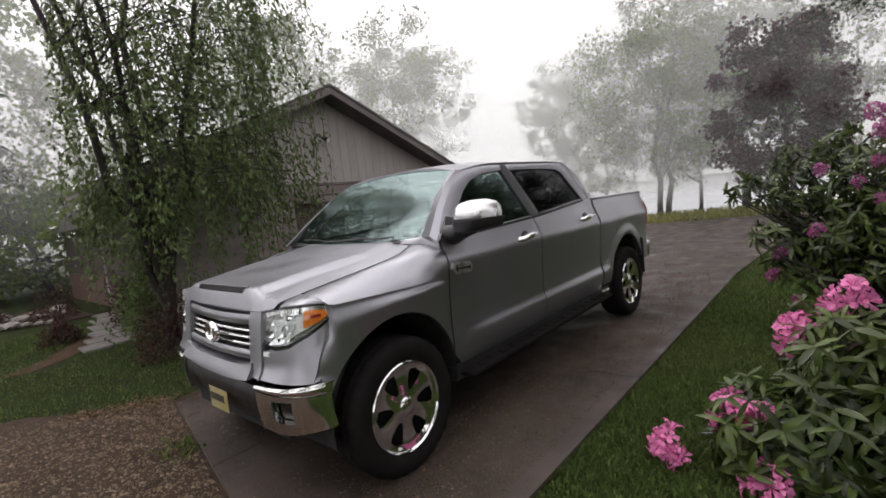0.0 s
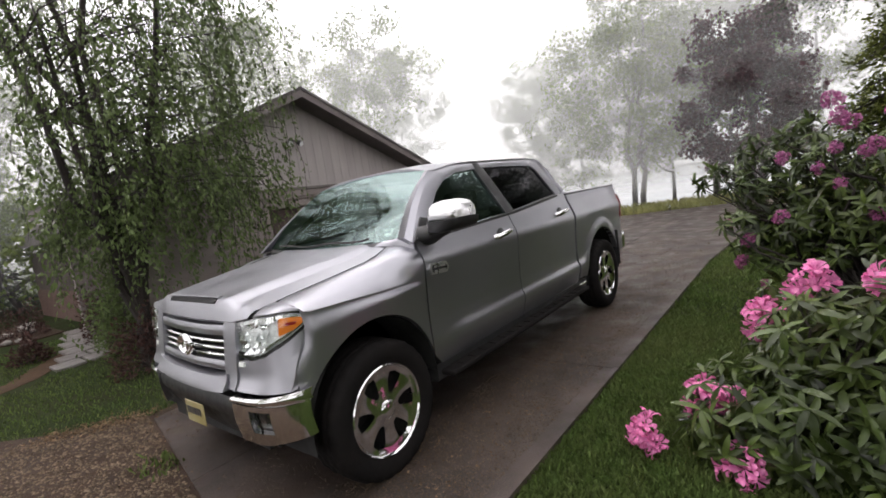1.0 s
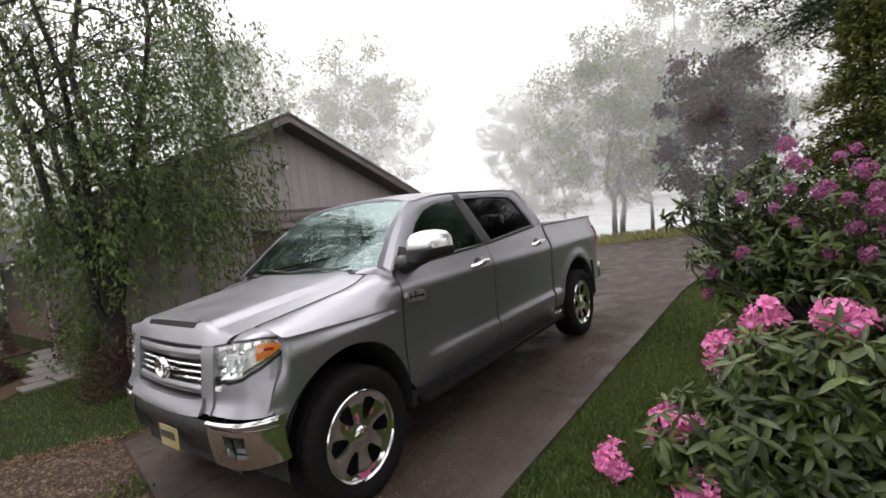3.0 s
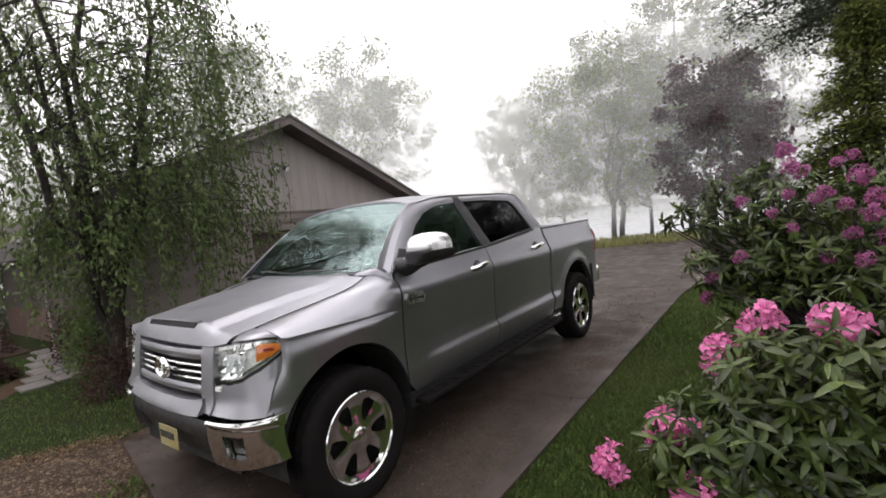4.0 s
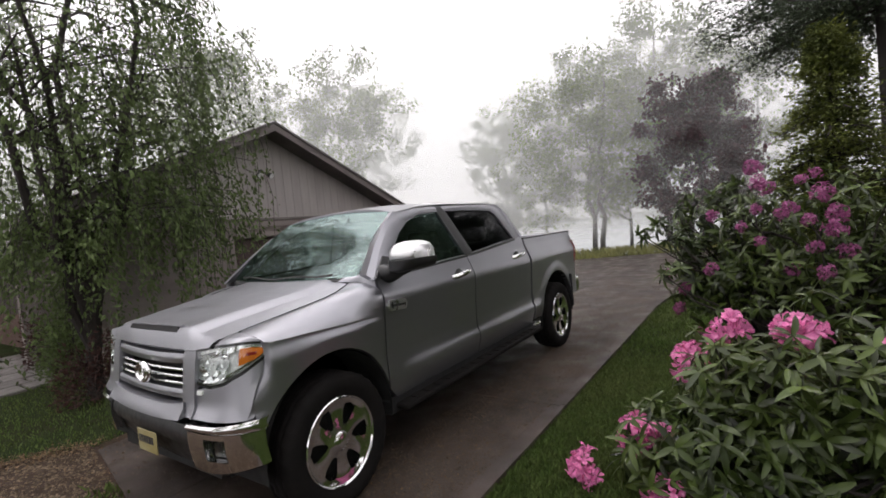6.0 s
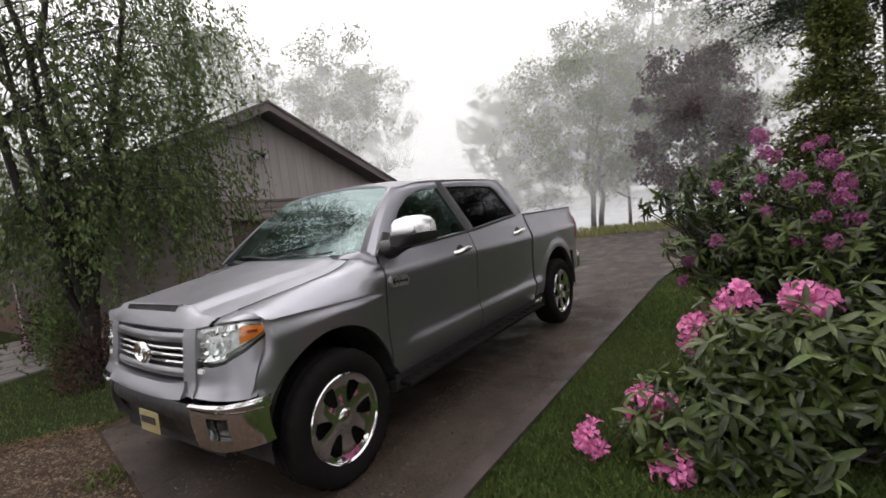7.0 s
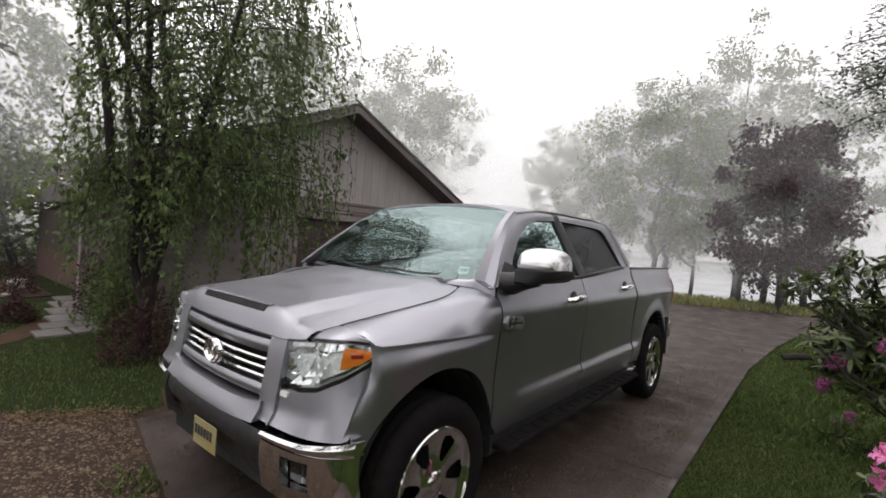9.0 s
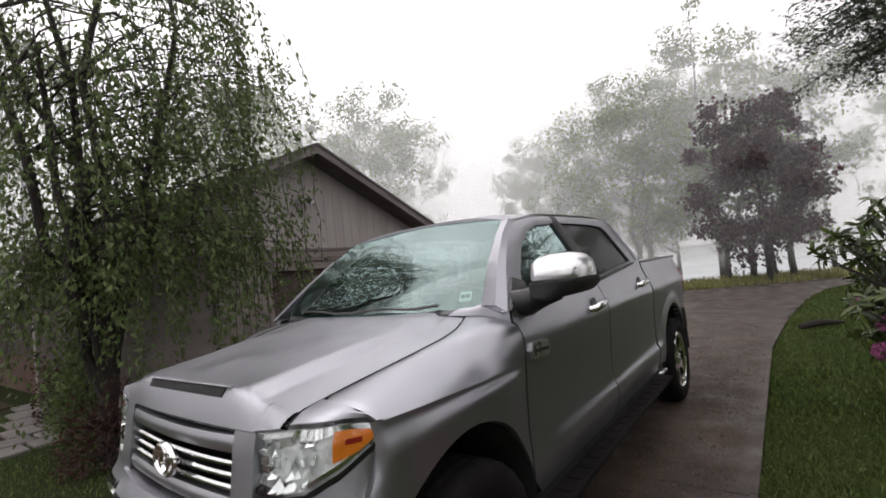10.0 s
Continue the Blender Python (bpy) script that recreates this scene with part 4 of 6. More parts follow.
def hood_z(x, y):
    """Broad flat plateau, a bevel on either side, a shallow valley out to the seam."""
    t = min(1.0, abs(y) / hood_half(x))
    k = near(x, (0.52, 0.60), (-0.44, 0.70))
    rise = 1 - 0.07 * t * t if t < k else near(t, (k, 1 - 0.07 * k * k), (k + 0.05, 0.80), (k + 0.13, 0.42), (k + 0.19, 0.34), (1.0, 0.0))
    return hood_edge_z(x) + near(x, (0.52, 0.064), (0.0, 0.058), (-0.44, 0.034)) * rise


def build_wheel(truck, x, s):
    w = new("wheel")
    w.parent = truck
    w.matrix_basis = Matrix.Translation((x, s * 0.865, HUB_Z)) @ (pose(0, 0, 0, 0, 0, 0) if s > 0 else pose(0, 0, 0, 0, 0, 180))
    w.matrix_parent_inverse = parent_pose(truck).inverted()

    def wheel_part(name, bm, mat, label="", smooth=40):
        ob = mesh_object(name, bm, mat, smooth)
        ob.parent = w
        return tagged(ob, label)

    # local: y outward, wheel in the x-z plane
    prof = [(0.268, -0.125), (0.30, -0.138), (0.35, -0.142), (0.385, -0.128), (0.402, -0.10), (0.405, -0.05), (0.405, 0.05), (0.402, 0.10), (0.388, 0.126), (0.36, 0.140), (0.315, 0.139), (0.285, 0.128), (0.268, 0.118)]
    bm = bmesh.new()
    n = 120
    prof = prof[:4] + [(0.402, -0.10), (0.405, -0.07), (0.398, -0.06), (0.405, -0.05), (0.405, -0.01), (0.398, 0.0), (0.405, 0.01), (0.405, 0.05), (0.398, 0.06), (0.405, 0.07), (0.402, 0.10)] + prof[8:]
    rows = []
    for k, a in enumerate(np.linspace(0, 2 * math.pi, n, endpoint=False)):
        rows.append([((r + (0.006 if r > 0.38 and (k + int(abs(y) * 30)) % 4 < 2 else 0)) * math.cos(a), y, (r + (0.006 if r > 0.38 and (k + int(abs(y) * 30)) % 4 < 2 else 0)) * math.sin(a)) for r, y in prof])
    loft(bm, rows, close_u=True)
    wheel_part("tyre", bm, M["tyre"], "black all-terrain tyre")
    bm = bmesh.new()
    prof = [(0.268, 0.112), (0.272, 0.124), (0.266, 0.130), (0.256, 0.122), (0.244, 0.095), (0.236, 0.02), (0.232, -0.10)]
    loft(bm, [[(r * math.cos(a), y, r * math.sin(a)) for r, y in prof] for a in np.linspace(0, 2 * math.pi, 48, endpoint=False)], close_u=True)
    wheel_part("rim", bm, M["chrome"], "polished chrome rim")
    # near-black disc behind the spokes paints the shade seen through their windows
    bm = bmesh.new()
    loft(bm, [[(r * math.cos(a), y, r * math.sin(a)) for r, y in ((0.005, 0.0), (0.12, 0.0), (0.235, -0.03))] for a in np.linspace(0, 2 * math.pi, 32, endpoint=False)], close_u=True)
    wheel_part("dark_backing", bm, M["under"])
    # six broad spokes, each a sixth of the face with half a window cut from either side
    radii = [0.055, 0.080, 0.096, 0.106, 0.140, 0.185, 0.218, 0.228, 0.243, 0.258]
    half_open = [0, 0, 0, 0.16, 0.23, 0.25, 0.22, 0, 0, 0]
    for k in range(6):
        a0 = k * math.pi / 3 + math.pi / 6
        bm = bmesh.new()
        edge = math.pi / 6

        def face(r, a, deep=0.0):
            y = near(r, (0.05, 0.116), (0.09, 0.106), (0.15, 0.102), (0.21, 0.108), (0.24, 0.116), (0.26, 0.122)) - 0.006 * (a / edge) ** 2 * (1 if 0.1 < r < 0.23 else 0) - deep
            return (r * math.cos(a0 + a), y, r * math.sin(a0 + a))

        for i in range(len(radii) - 1):
            w0, w1 = edge - half_open[i], edge - half_open[i + 1]
            r0, r1 = radii[i], radii[i + 1]
            loft(bm, [[face(r0, w0 * q), face(r1, w1 * q)] for q in np.linspace(-1, 1, 9)])
            if half_open[i] or half_open[i + 1]:
                for q in (-1, 1):
                    loft(bm, [[face(r0, w0 * q), face(r0, (w0 - 0.03) * q, 0.010), face(r0, (w0 - 0.03) * q, 0.06)], [face(r1, w1 * q), face(r1, (w1 - 0.03) * q, 0.010), face(r1, (w1 - 0.03) * q, 0.06)]])
        bmesh.ops.remove_doubles(bm, verts=bm.verts[:], dist=0.0002)
        wheel_part("spoke", bm, M["chrome"])
    bm = bmesh.new()
    prof = [(0.0, 0.128), (0.03, 0.127), (0.05, 0.122), (0.060, 0.112), (0.062, 0.06)]
    loft(bm, [[(r * math.cos(a), y, r * math.sin(a)) for r, y in prof[1:]] for a in np.linspace(0, 2 * math.pi, 24, endpoint=False)], close_u=True)
    bmesh.ops.contextual_create(bm, geom=[e for e in bm.edges if e.is_boundary and all(v.co.y > 0.12 for v in e.verts)])
    wheel_part("hub_cap", bm, M["chrome"])
    for k in range(6):
        a0 = k * math.pi / 3
        bm = bmesh.new()
        bmesh.ops.create_cone(bm, segments=6, radius1=0.012, radius2=0.011, depth=0.03, cap_ends=True, matrix=Matrix.Translation((0.078 * math.cos(a0), 0.088, 0.078 * math.sin(a0))) @ Matrix.Rotation(math.pi / 2, 4, "X"))
        wheel_part("wheel_nut", bm, M["chrome"])


def strip(bm, inner, outer, s, depth=0.035):
    """Frame strip on the cab side between two lines of (x, z)."""
    a = [(x, s * glass_y(z), z) for x, z in inner]
    b = [(x, s * glass_y(z), z) for x, z in outer]
    rows = []
    for p, q in zip(a, b):
        mid = tuple((u + v) / 2 for u, v in zip(p, q))
        rows.append([p, (mid[0], mid[1] + s * 0.010, mid[2]), q, (q[0], q[1] - s * depth, q[2]), (p[0], p[1] - s * depth, p[2])])
    loft(bm, rows, close_v=True, caps=True)


def build_truck():
    truck = thing("pickup_truck", (-1.9, 0, 0), "silver-grey crew cab pickup truck parked on the wet driveway", "truck")

    def p(name, bm, mat, parent=truck, label="", smooth=38):
        return part(name, bm, M[mat], parent, label, smooth)

    cosx = lambda a, b, n: [a + (b - a) * (1 - math.cos(math.pi * i / (n - 1))) / 2 for i in range(n)]
    for s in (1, -1):
        # front fender, rounded over to the hood seam
        def fender_point(x, v):
            zl, zs = arch_low(x, 0.50), hood_edge_z(x)
            seam = hood_half(x) + 0.012
            zc = fender_crease(x)
            if v <= 0.6:
                z = zl + (zc - zl) * v / 0.6
                return (x - max(0.0, x - 0.40) * 0.8 * ease((z - 0.80) / 0.20), s * side_y(x, z), z)
            x -= max(0.0, x - 0.40) * 0.8
            k = (v - 0.6) / 0.4
            y0 = side_y(x, zc)
            z = zc + (zs - zc) * (0.45 * k + 0.55 * math.sin(k * math.pi / 2)) + 0.010 * math.sin(k * math.pi)
            y = seam + (y0 - seam) * (0.55 * (1 - k) + 0.45 * math.cos(k * math.pi / 2))
            zd = zc + (1.275 - zc) * min(1.0, k / 0.7)
            yd = side_y(x, zd)
            if k > 0.7:
                q = (k - 0.7) / 0.3
                yd, zd = yd + (seam - yd) * q, zd + (zs - zd) * math.sin(q * math.pi / 2)
            w = ease((-0.10 - x) / 0.36)
            return (x, s * (y * (1 - w) + yd * w), z * (1 - w) + zd * w)

        bm = bmesh.new()
        xs = cosx(-0.492, 0.0, 26)[:-1] + cosx(0.0, 0.505 if s > 0 else 0.36, 24)
        skin(bm, fender_point, xs, [0, 0.03, 0.06, 0.09, 0.12, 0.16, 0.2, 0.25, 0.3, 0.36, 0.42, 0.48, 0.50, 0.52, 0.54, 0.56, 0.575, 0.59, 0.6, 0.615, 0.66, 0.72, 0.78, 0.84, 0.9, 0.95, 1.0], (0, -s * 0.03, -0.01))
        p("front_fender", bm, "paint")

        def panel_point(x, v, floor):
            zl = arch_low(x, floor)
            z = zl + (belt_z(x) - zl) * v
            return (x, s * side_y(x, z), z)

        vs = np.linspace(0, 1, 44)
        door_names = []
        for name, x0, x1 in (("front_door", -0.504, -1.735), ("rear_door", -1.747, -2.975)):
            bm = bmesh.new()
            skin(bm, lambda x, v: panel_point(x, v, 0.47), np.linspace(x0, x1, 18), vs, (0, -s * 0.05, 0))
            door_names.append(p(name, bm, "paint"))
        bm = bmesh.new()
        bed_x = cosx(-3.02, -3.76, 22)[:-1] + cosx(-3.76, -4.60, 26)

        def bed_point(x, v):
            zl = arch_low(x, 0.50 if x > -3.7 else 0.58)
            z = zl + (1.42 - zl) * v
            return (x, s * side_y(x, z), z)

        skin(bm, bed_point, bed_x, vs, (0, -s * 0.06, 0))
        bed = p("bed_side", bm, "paint")
        bm = bmesh.new()
        box(bm, -4.59, -3.03, min(s * 0.80, s * 0.905), max(s * 0.80, s * 0.905), 1.417, 1.436)
        bmesh.ops.bevel(bm, geom=bm.edges[:], offset=0.008, segments=2, affect="EDGES")
        p("bed_rail_cap", bm, "black", bed, "black plastic bed rail cap")
        # door handles, badge
        for door, hx, hz in ((door_names[0], -1.50, 1.225), (door_names[1], -2.70, 1.268)):
            y = side_y(hx, hz)
            bm = bmesh.new()
            tube(bm, [(hx + 0.115, s * (y + 0.004), hz - 0.014), (hx + 0.095, s * (y + 0.035), hz - 0.012), (hx, s * (y + 0.045), hz), (hx - 0.095, s * (y + 0.035), hz + 0.012), (hx - 0.115, s * (y + 0.004), hz + 0.014)], [0.019, 0.023, 0.025, 0.023, 0.019], 10)
            handle = p("door_handle", bm, "chrome", door, "chrome door handle")
            # flat black ball puts the hollow's darkness behind the handle; the door isn't dished
            bm = bmesh.new()
            bmesh.ops.create_uvsphere(bm, u_segments=20, v_segments=10, radius=1.0, matrix=Matrix.Translation((hx, s * (y - 0.004), hz + 0.004)) @ Matrix.Diagonal((0.058, 0.012, 0.045, 1)))
            p("handle_dark", bm, "black", door)
        # door-mounted badge: chrome outline with dark centre and a plain bar
        y = side_y(-0.63, 1.13) + 0.003
        for ring, mat in (((0.100, 0.038), "satin"), ((0.082, 0.024), "black")):
            bm = bmesh.new()
            hw, hh = ring
            d = 0.014 if mat == "satin" else 0.016
            out = [(-0.63 + hw, 1.13), (-0.63 + hw * 0.86, 1.13 + hh), (-0.63 - hw * 0.8, 1.13 + hh - 0.012), (-0.63 - hw, 1.13 - 0.012), (-0.63 - hw * 0.8, 1.13 - hh - 0.010), (-0.63 + hw * 0.86, 1.13 - hh)]
            prism(bm, out, lambda u, v, w: (u, s * w, v), y - 0.004, y + d)
            p("badge", bm, mat, door_names[0], "chrome-edged dark badge", False)
        for zb in (1.142, 1.112):
            bm = bmesh.new()
            prism(bm, [(-0.57, zb + 0.006), (-0.69, zb), (-0.69, zb - 0.014), (-0.57, zb - 0.008)], lambda u, v, w: (u, s * w, v), y, y + 0.020)
            p("badge_bar", bm, "satin", door_names[0], "", False)
        # window frames, pillars and glass
        win1 = [(-0.665, 1.335), (-0.80, 1.49), (-0.98, 1.63), (-1.15, 1.72), (-1.35, 1.772), (-1.65, 1.792)]
        out1 = [(-0.47, 1.325), (-0.68, 1.525), (-0.88, 1.685), (-1.08, 1.79), (-1.35, 1.832), (-1.65, 1.846)]
        bm = bmesh.new()
        strip(bm, win1, out1, s)
        p("window_frame", bm, "paint", door_names[0])
        win2 = [(-1.76, 1.795), (-2.10, 1.797), (-2.45, 1.790), (-2.65, 1.778), (-2.715, 1.735), (-2.835, 1.442)]
        out2 = [(-1.74, 1.847), (-2.10, 1.850), (-2.45, 1.852), (-2.72, 1.846), (-2.85, 1.81), (-2.99, 1.455)]
        bm = bmesh.new()
        strip(bm, win2, out2, s)
        p("window_frame", bm, "paint", door_names[1])
        bm = bmesh.new()
        strip(bm, [(-1.735, 1.36), (-1.645, 1.787), (-1.65, 1.84)], [(-1.885, 1.365), (-1.79, 1.79), (-1.78, 1.84)], s)
        p("door_pillar", bm, "black", truck, "black door pillar")
        bm = bmesh.new()
        g1 = win1 + [(-1.735, 1.36)]
        f = [bm.verts.new((x, s * (glass_y(z) - 0.016), z)) for x, z in g1 + [(-1.2, 1.343)]]
        bm.faces.new(f)
        p("window", bm, "side_glass", door_names[0], "lightly tinted door window", False)
        bm = bmesh.new()
        f = [bm.verts.new((x, s * (glass_y(z) - 0.016), z)) for x, z in win2 + [(-2.3, 1.39), (-1.90, 1.36)]]
        bm.faces.new(f)
        p("window", bm, "tinted", door_names[1], "dark privacy-tinted window", False)
        for xa, xb, dn in ((-0.665, -1.735, 0), (-1.745, -2.80, 1)):
            bm = bmesh.new()
            rows = []
            for x in np.linspace(xa, xb, 8):
                z = belt_z(x)
                y = side_y(x, z)
                rows.append([(x, s * (y + 0.004), z - 0.012), (x, s * (y + 0.004), z + 0.010), (x, s * (glass_y(z) - 0.03), z + 0.016), (x, s * (glass_y(z) - 0.03), z - 0.012)])
            loft(bm, rows, close_v=True, caps=True)
            p("belt_moulding", bm, "black", door_names[dn])
        if s > 0:
            # mirror: chrome shell over black base and arm
            bm = bmesh.new()
            rows = []
            for x, h, w in ((-0.62, 0.030, 0.075), (-0.635, 0.062, 0.105), (-0.67, 0.082, 0.122), (-0.72, 0.092, 0.130), (-0.79, 0.092, 0.132), (-0.84, 0.082, 0.130), (-0.855, 0.068, 0.124)):
                rows.append([(x + 0.06 + 0.03 * abs(c), s * (1.14 + w * c), 1.475 + h * q) for c, q in ((-1, -0.5), (-1.0, 0.15), (-0.94, 0.6), (-0.75, 0.88), (-0.35, 1.0), (0.3, 1.0), (0.72, 0.86), (0.93, 0.55), (1.0, 0.1), (1.0, -0.5))])
            loft(bm, rows, close_v=True, caps=True)
            mirror = p("mirror", bm, "satin", truck, "chrome towing mirror cap", 60)
            bm = bmesh.new()
            rows = []
            for x, h, w in ((-0.61, 0.05, 0.085), (-0.64, 0.062, 0.122), (-0.70, 0.064, 0.135), (-0.80, 0.062, 0.138), (-0.868, 0.055, 0.134)):
                rows.append([(x + 0.06 + 0.03 * abs(c), s * (1.14 + w * c), 1.415 + h * 1.05 * q) for c, q in ((-1, -0.75), (-1.0, 0.45), (1.0, 0.55), (1.0, 0.0), (0.75, -0.5), (-0.4, -0.9))])
            loft(bm, rows, close_v=True, caps=True)
            p("mirror_base", bm, "black", mirror, "black mirror base", 50)
            bm = bmesh.new()
            tube(bm, [(-0.60, s * 0.90, 1.345), (-0.63, s * 0.965, 1.352), (-0.64, s * 1.05, 1.385), (-0.66, s * 1.12, 1.40)], [0.072, 0.068, 0.058, 0.05], 12)
            p("mirror_arm", bm, "black", mirror, "", 60)
            bm = bmesh.new()
            prism(bm, [(-0.49, 1.33), (-0.76, 1.345), (-0.755, 1.45), (-0.66, 1.475)], lambda u, v, w: (u, s * (glass_y(v) + w), v), -0.01, 0.016)
            p("mirror_sail", bm, "black", mirror)
            bm = bmesh.new()
            box(bm, -0.812, -0.804, s * 1.14 - 0.095, s * 1.14 + 0.095, 1.39, 1.515)
            p("mirror_glass", bm, "chrome", mirror, "mirror glass", False)
        # rocker and running board
        bm = bmesh.new()
        box(bm, -3.2, -0.50, min(s * 0.80, s * 0.945), max(s * 0.80, s * 0.945), 0.36, 0.475)
        p("rocker", bm, "black")
        bm = soft_box(-3.02, -0.56, min(s * 0.93, s * 1.055), max(s * 0.93, s * 1.055), 0.385, 0.425, 0.016, 3)
        board = p("running_board", bm, "tyre", truck, "black running board")
        for k in range(16):
            x = -0.75 - k * 0.14
            bm = bmesh.new()
            box(bm, x - 0.045, x + 0.045, min(s * 0.965, s * 1.035), max(s * 0.965, s * 1.035), 0.423, 0.430)
            p("tread_pad", bm, "tyre", board, "", False)
        bm = bmesh.new()
        tube(bm, [(-3.0, s * 0.90, 0.42), (-3.05, s * 0.97, 0.44), (-3.08, s * 1.0, 0.46)], [0.018, 0.018, 0.012], 6)
        p("board_bracket", bm, "chrome", board)
        # mud flap, wheel-well liners
        part("mud_flap", soft_box(-4.27, -4.245, min(s * 0.76, s * 1.0), max(s * 0.76, s * 1.0), 0.42, 0.86, 0.006, 1), M["black"], truck)
        for c, r in ((0.0, 0.505), (-3.76, 0.53)):
            bm = bmesh.new()
            rows = [[(c + (r - 0.004) * math.cos(a), s * y, 0.445 + (r - 0.004) * math.sin(a)) for y in (0.62, 0.965)] for a in np.linspace(-0.15, math.pi + 0.15, 20)]
            loft(bm, rows)
            p("wheel_well", bm, "under")
            bm = bmesh.new()
            box(bm, c - 0.5, c + 0.5, min(s * 0.60, s * 0.62), max(s * 0.60, s * 0.62), 0.35, 0.93)
            p("well_wall", bm, "under", truck, "", False)
        # tail lamp
        bm = bmesh.new()
        skin(bm, lambda x, z: (x, s * (side_y(x, z) + 0.006), z), np.linspace(-4.52, -4.608, 4), np.linspace(1.00, 1.30, 8), (0, -s * 0.08, 0))
        p("tail_lamp", bm, "red", truck, "red tail lamp")
        # headlamp: reflector bowl, bezel, amber corner, clear lens, pale tab below
        lamp = new("headlamp")
        lamp.parent = truck
        tagged(lamp, "clear headlamp with amber corner lens")
        lamp.matrix_parent_inverse = parent_pose(truck).inverted()
        lo = lambda y: near(abs(y), (0.575, 0.93), (0.70, 0.915), (0.80, 0.935), (0.88, 0.985), (0.945, 1.06))
        hi = lambda y: near(abs(y), (0.575, 1.090), (0.75, 1.116), (0.88, 1.122), (0.93, 1.108), (0.945, 1.085))
        y0, y1 = s * 0.577, s * 0.945
        bm = nose_band(y0, y1, lambda y: lo(y) - 0.008, lambda y: hi(y) + 0.008, -0.024, 0.06, 18, 4)
        p("lamp_housing", bm, "reflector", lamp)
        # deep chrome reflector of many tilted facets
        fr = np.random.default_rng(90)
        bm = bmesh.new()
        cols, tiers = 9, 5
        for i in range(cols):
            for j in range(tiers):
                ya, yb = 0.592 + 0.225 * i / cols, 0.592 + 0.225 * (i + 1) / cols - 0.002
                za, zb = j / tiers, (j + 1) / tiers - 0.01
                tilt, lean = fr.normal(0, 0.011), fr.normal(0, 0.011)
                corner = []
                for yy, vv, a, b in ((ya, za, -1, -1), (yb, za, 1, -1), (yb, zb, 1, 1), (ya, zb, -1, 1)):
                    zz = lo(yy) + 0.014 + (hi(yy) - lo(yy) - 0.034) * vv
                    deep = 0.030 * math.sin(math.pi * vv) * math.sin(math.pi * (yy - 0.58) / 0.25)
                    corner.append(bm.verts.new((nose_x(s * yy, zz) - 0.010 - deep + a * tilt + b * lean, s * yy, zz)))
                bm.faces.new(corner)
        bowl = p("reflector", bm, "mirror_bowl", lamp, "silver faceted lamp reflector", False)
        for yc, zc_ in ((0.655, 1.0), (0.745, 1.005)):
            bm = bmesh.new()
            bmesh.ops.create_uvsphere(bm, u_segments=14, v_segments=8, radius=0.013, matrix=Matrix.Translation((nose_x(s * yc, zc_) - 0.016, s * yc, zc_)))
            p("bulb", bm, "lens", bowl)
        bm = nose_band(s * 0.74, s * 0.932, lambda y: hi(y) - near(abs(y), (0.84, 0.034), (0.88, 0.018)), lambda y: hi(y) - 0.005, -0.002, 0.02, 10, 3)
        p("lamp_brow", bm, "chrome", lamp, "bright silver lamp brow")
        bm = nose_band(s * 0.60, s * 0.74, lambda y: hi(y) - 0.022, lambda y: hi(y) - 0.005, -0.012, 0.02, 8, 3)
        p("lamp_brow", bm, "reflector", lamp)
        bm = nose_band(s * 0.862, s * 0.940, lambda y: max(lo(y) + 0.02, near(abs(y), (0.862, 1.014), (0.940, 1.05))), lambda y: hi(y) - 0.020, 0.0, 0.03, 10, 5)
        amber = p("amber_lens", bm, "amber", lamp, "amber side marker lens")
        bm = nose_band(s * 0.885, s * 0.912, 1.060, 1.076, 0.003, 0.01, 4, 2)
        p("marker_bulb", bm, "red", amber)
        bm = nose_band(s * 0.80, s * 0.935, lambda y: lo(y) + 0.016, lambda y: lo(y) + 0.030, -0.002, 0.03, 10, 3)
        p("corner_reflector", bm, "chrome", lamp)
        # black edges all round
        for a_, b_, fl, fh in ((0.577, 0.946, lambda y: hi(y) - 0.001, lambda y: hi(y) + 0.011), (0.577, 0.946, lambda y: lo(y) - 0.011, lambda y: lo(y) + 0.004), (0.568, 0.580, lambda y: lo(0.577) - 0.01, lambda y: hi(0.577) + 0.01), (0.938, 0.950, lambda y: 1.055, lambda y: 1.10)):
            bm = nose_band(s * a_, s * b_, lambda y: fl(abs(y)), lambda y: fh(abs(y)), 0.002, 0.05, 16 if b_ - a_ > 0.1 else 3, 3)
            p("lamp_edge", bm, "gloss_black", lamp)
        bm = bmesh.new()
        loft(bm, [[(nose_x(y, lo(abs(y)) + (hi(abs(y)) - lo(abs(y))) * v) + 0.004, y, lo(abs(y)) + (hi(abs(y)) - lo(abs(y))) * v) for v in np.linspace(0, 1, 6)] for y in np.linspace(y0, y1, 20)])
        lens = p("lens", bm, "lens", lamp)
        bm = nose_band(s * 0.605, s * 0.650, 0.868, 0.888, 0.012, 0.03, 3, 2)
        p("washer_tab", bm, "paper", lamp, "pale washer cap")
        # front corner below the lamp, bumper corner with fog lamp
        bm = nose_band(s * 0.50, s * 0.926, lambda y: near(abs(y), (0.5, 0.745), (0.975, 0.742)), lambda y: min(lo(min(0.93, max(0.58, abs(y)))) - 0.016, near(abs(y), (0.5, 0.90), (0.62, 0.89), (0.975, 1.05))), 0.0, 0.04, 18, 6)
        p("front_corner", bm, "paint")
        bm = bmesh.new()
        rows = []
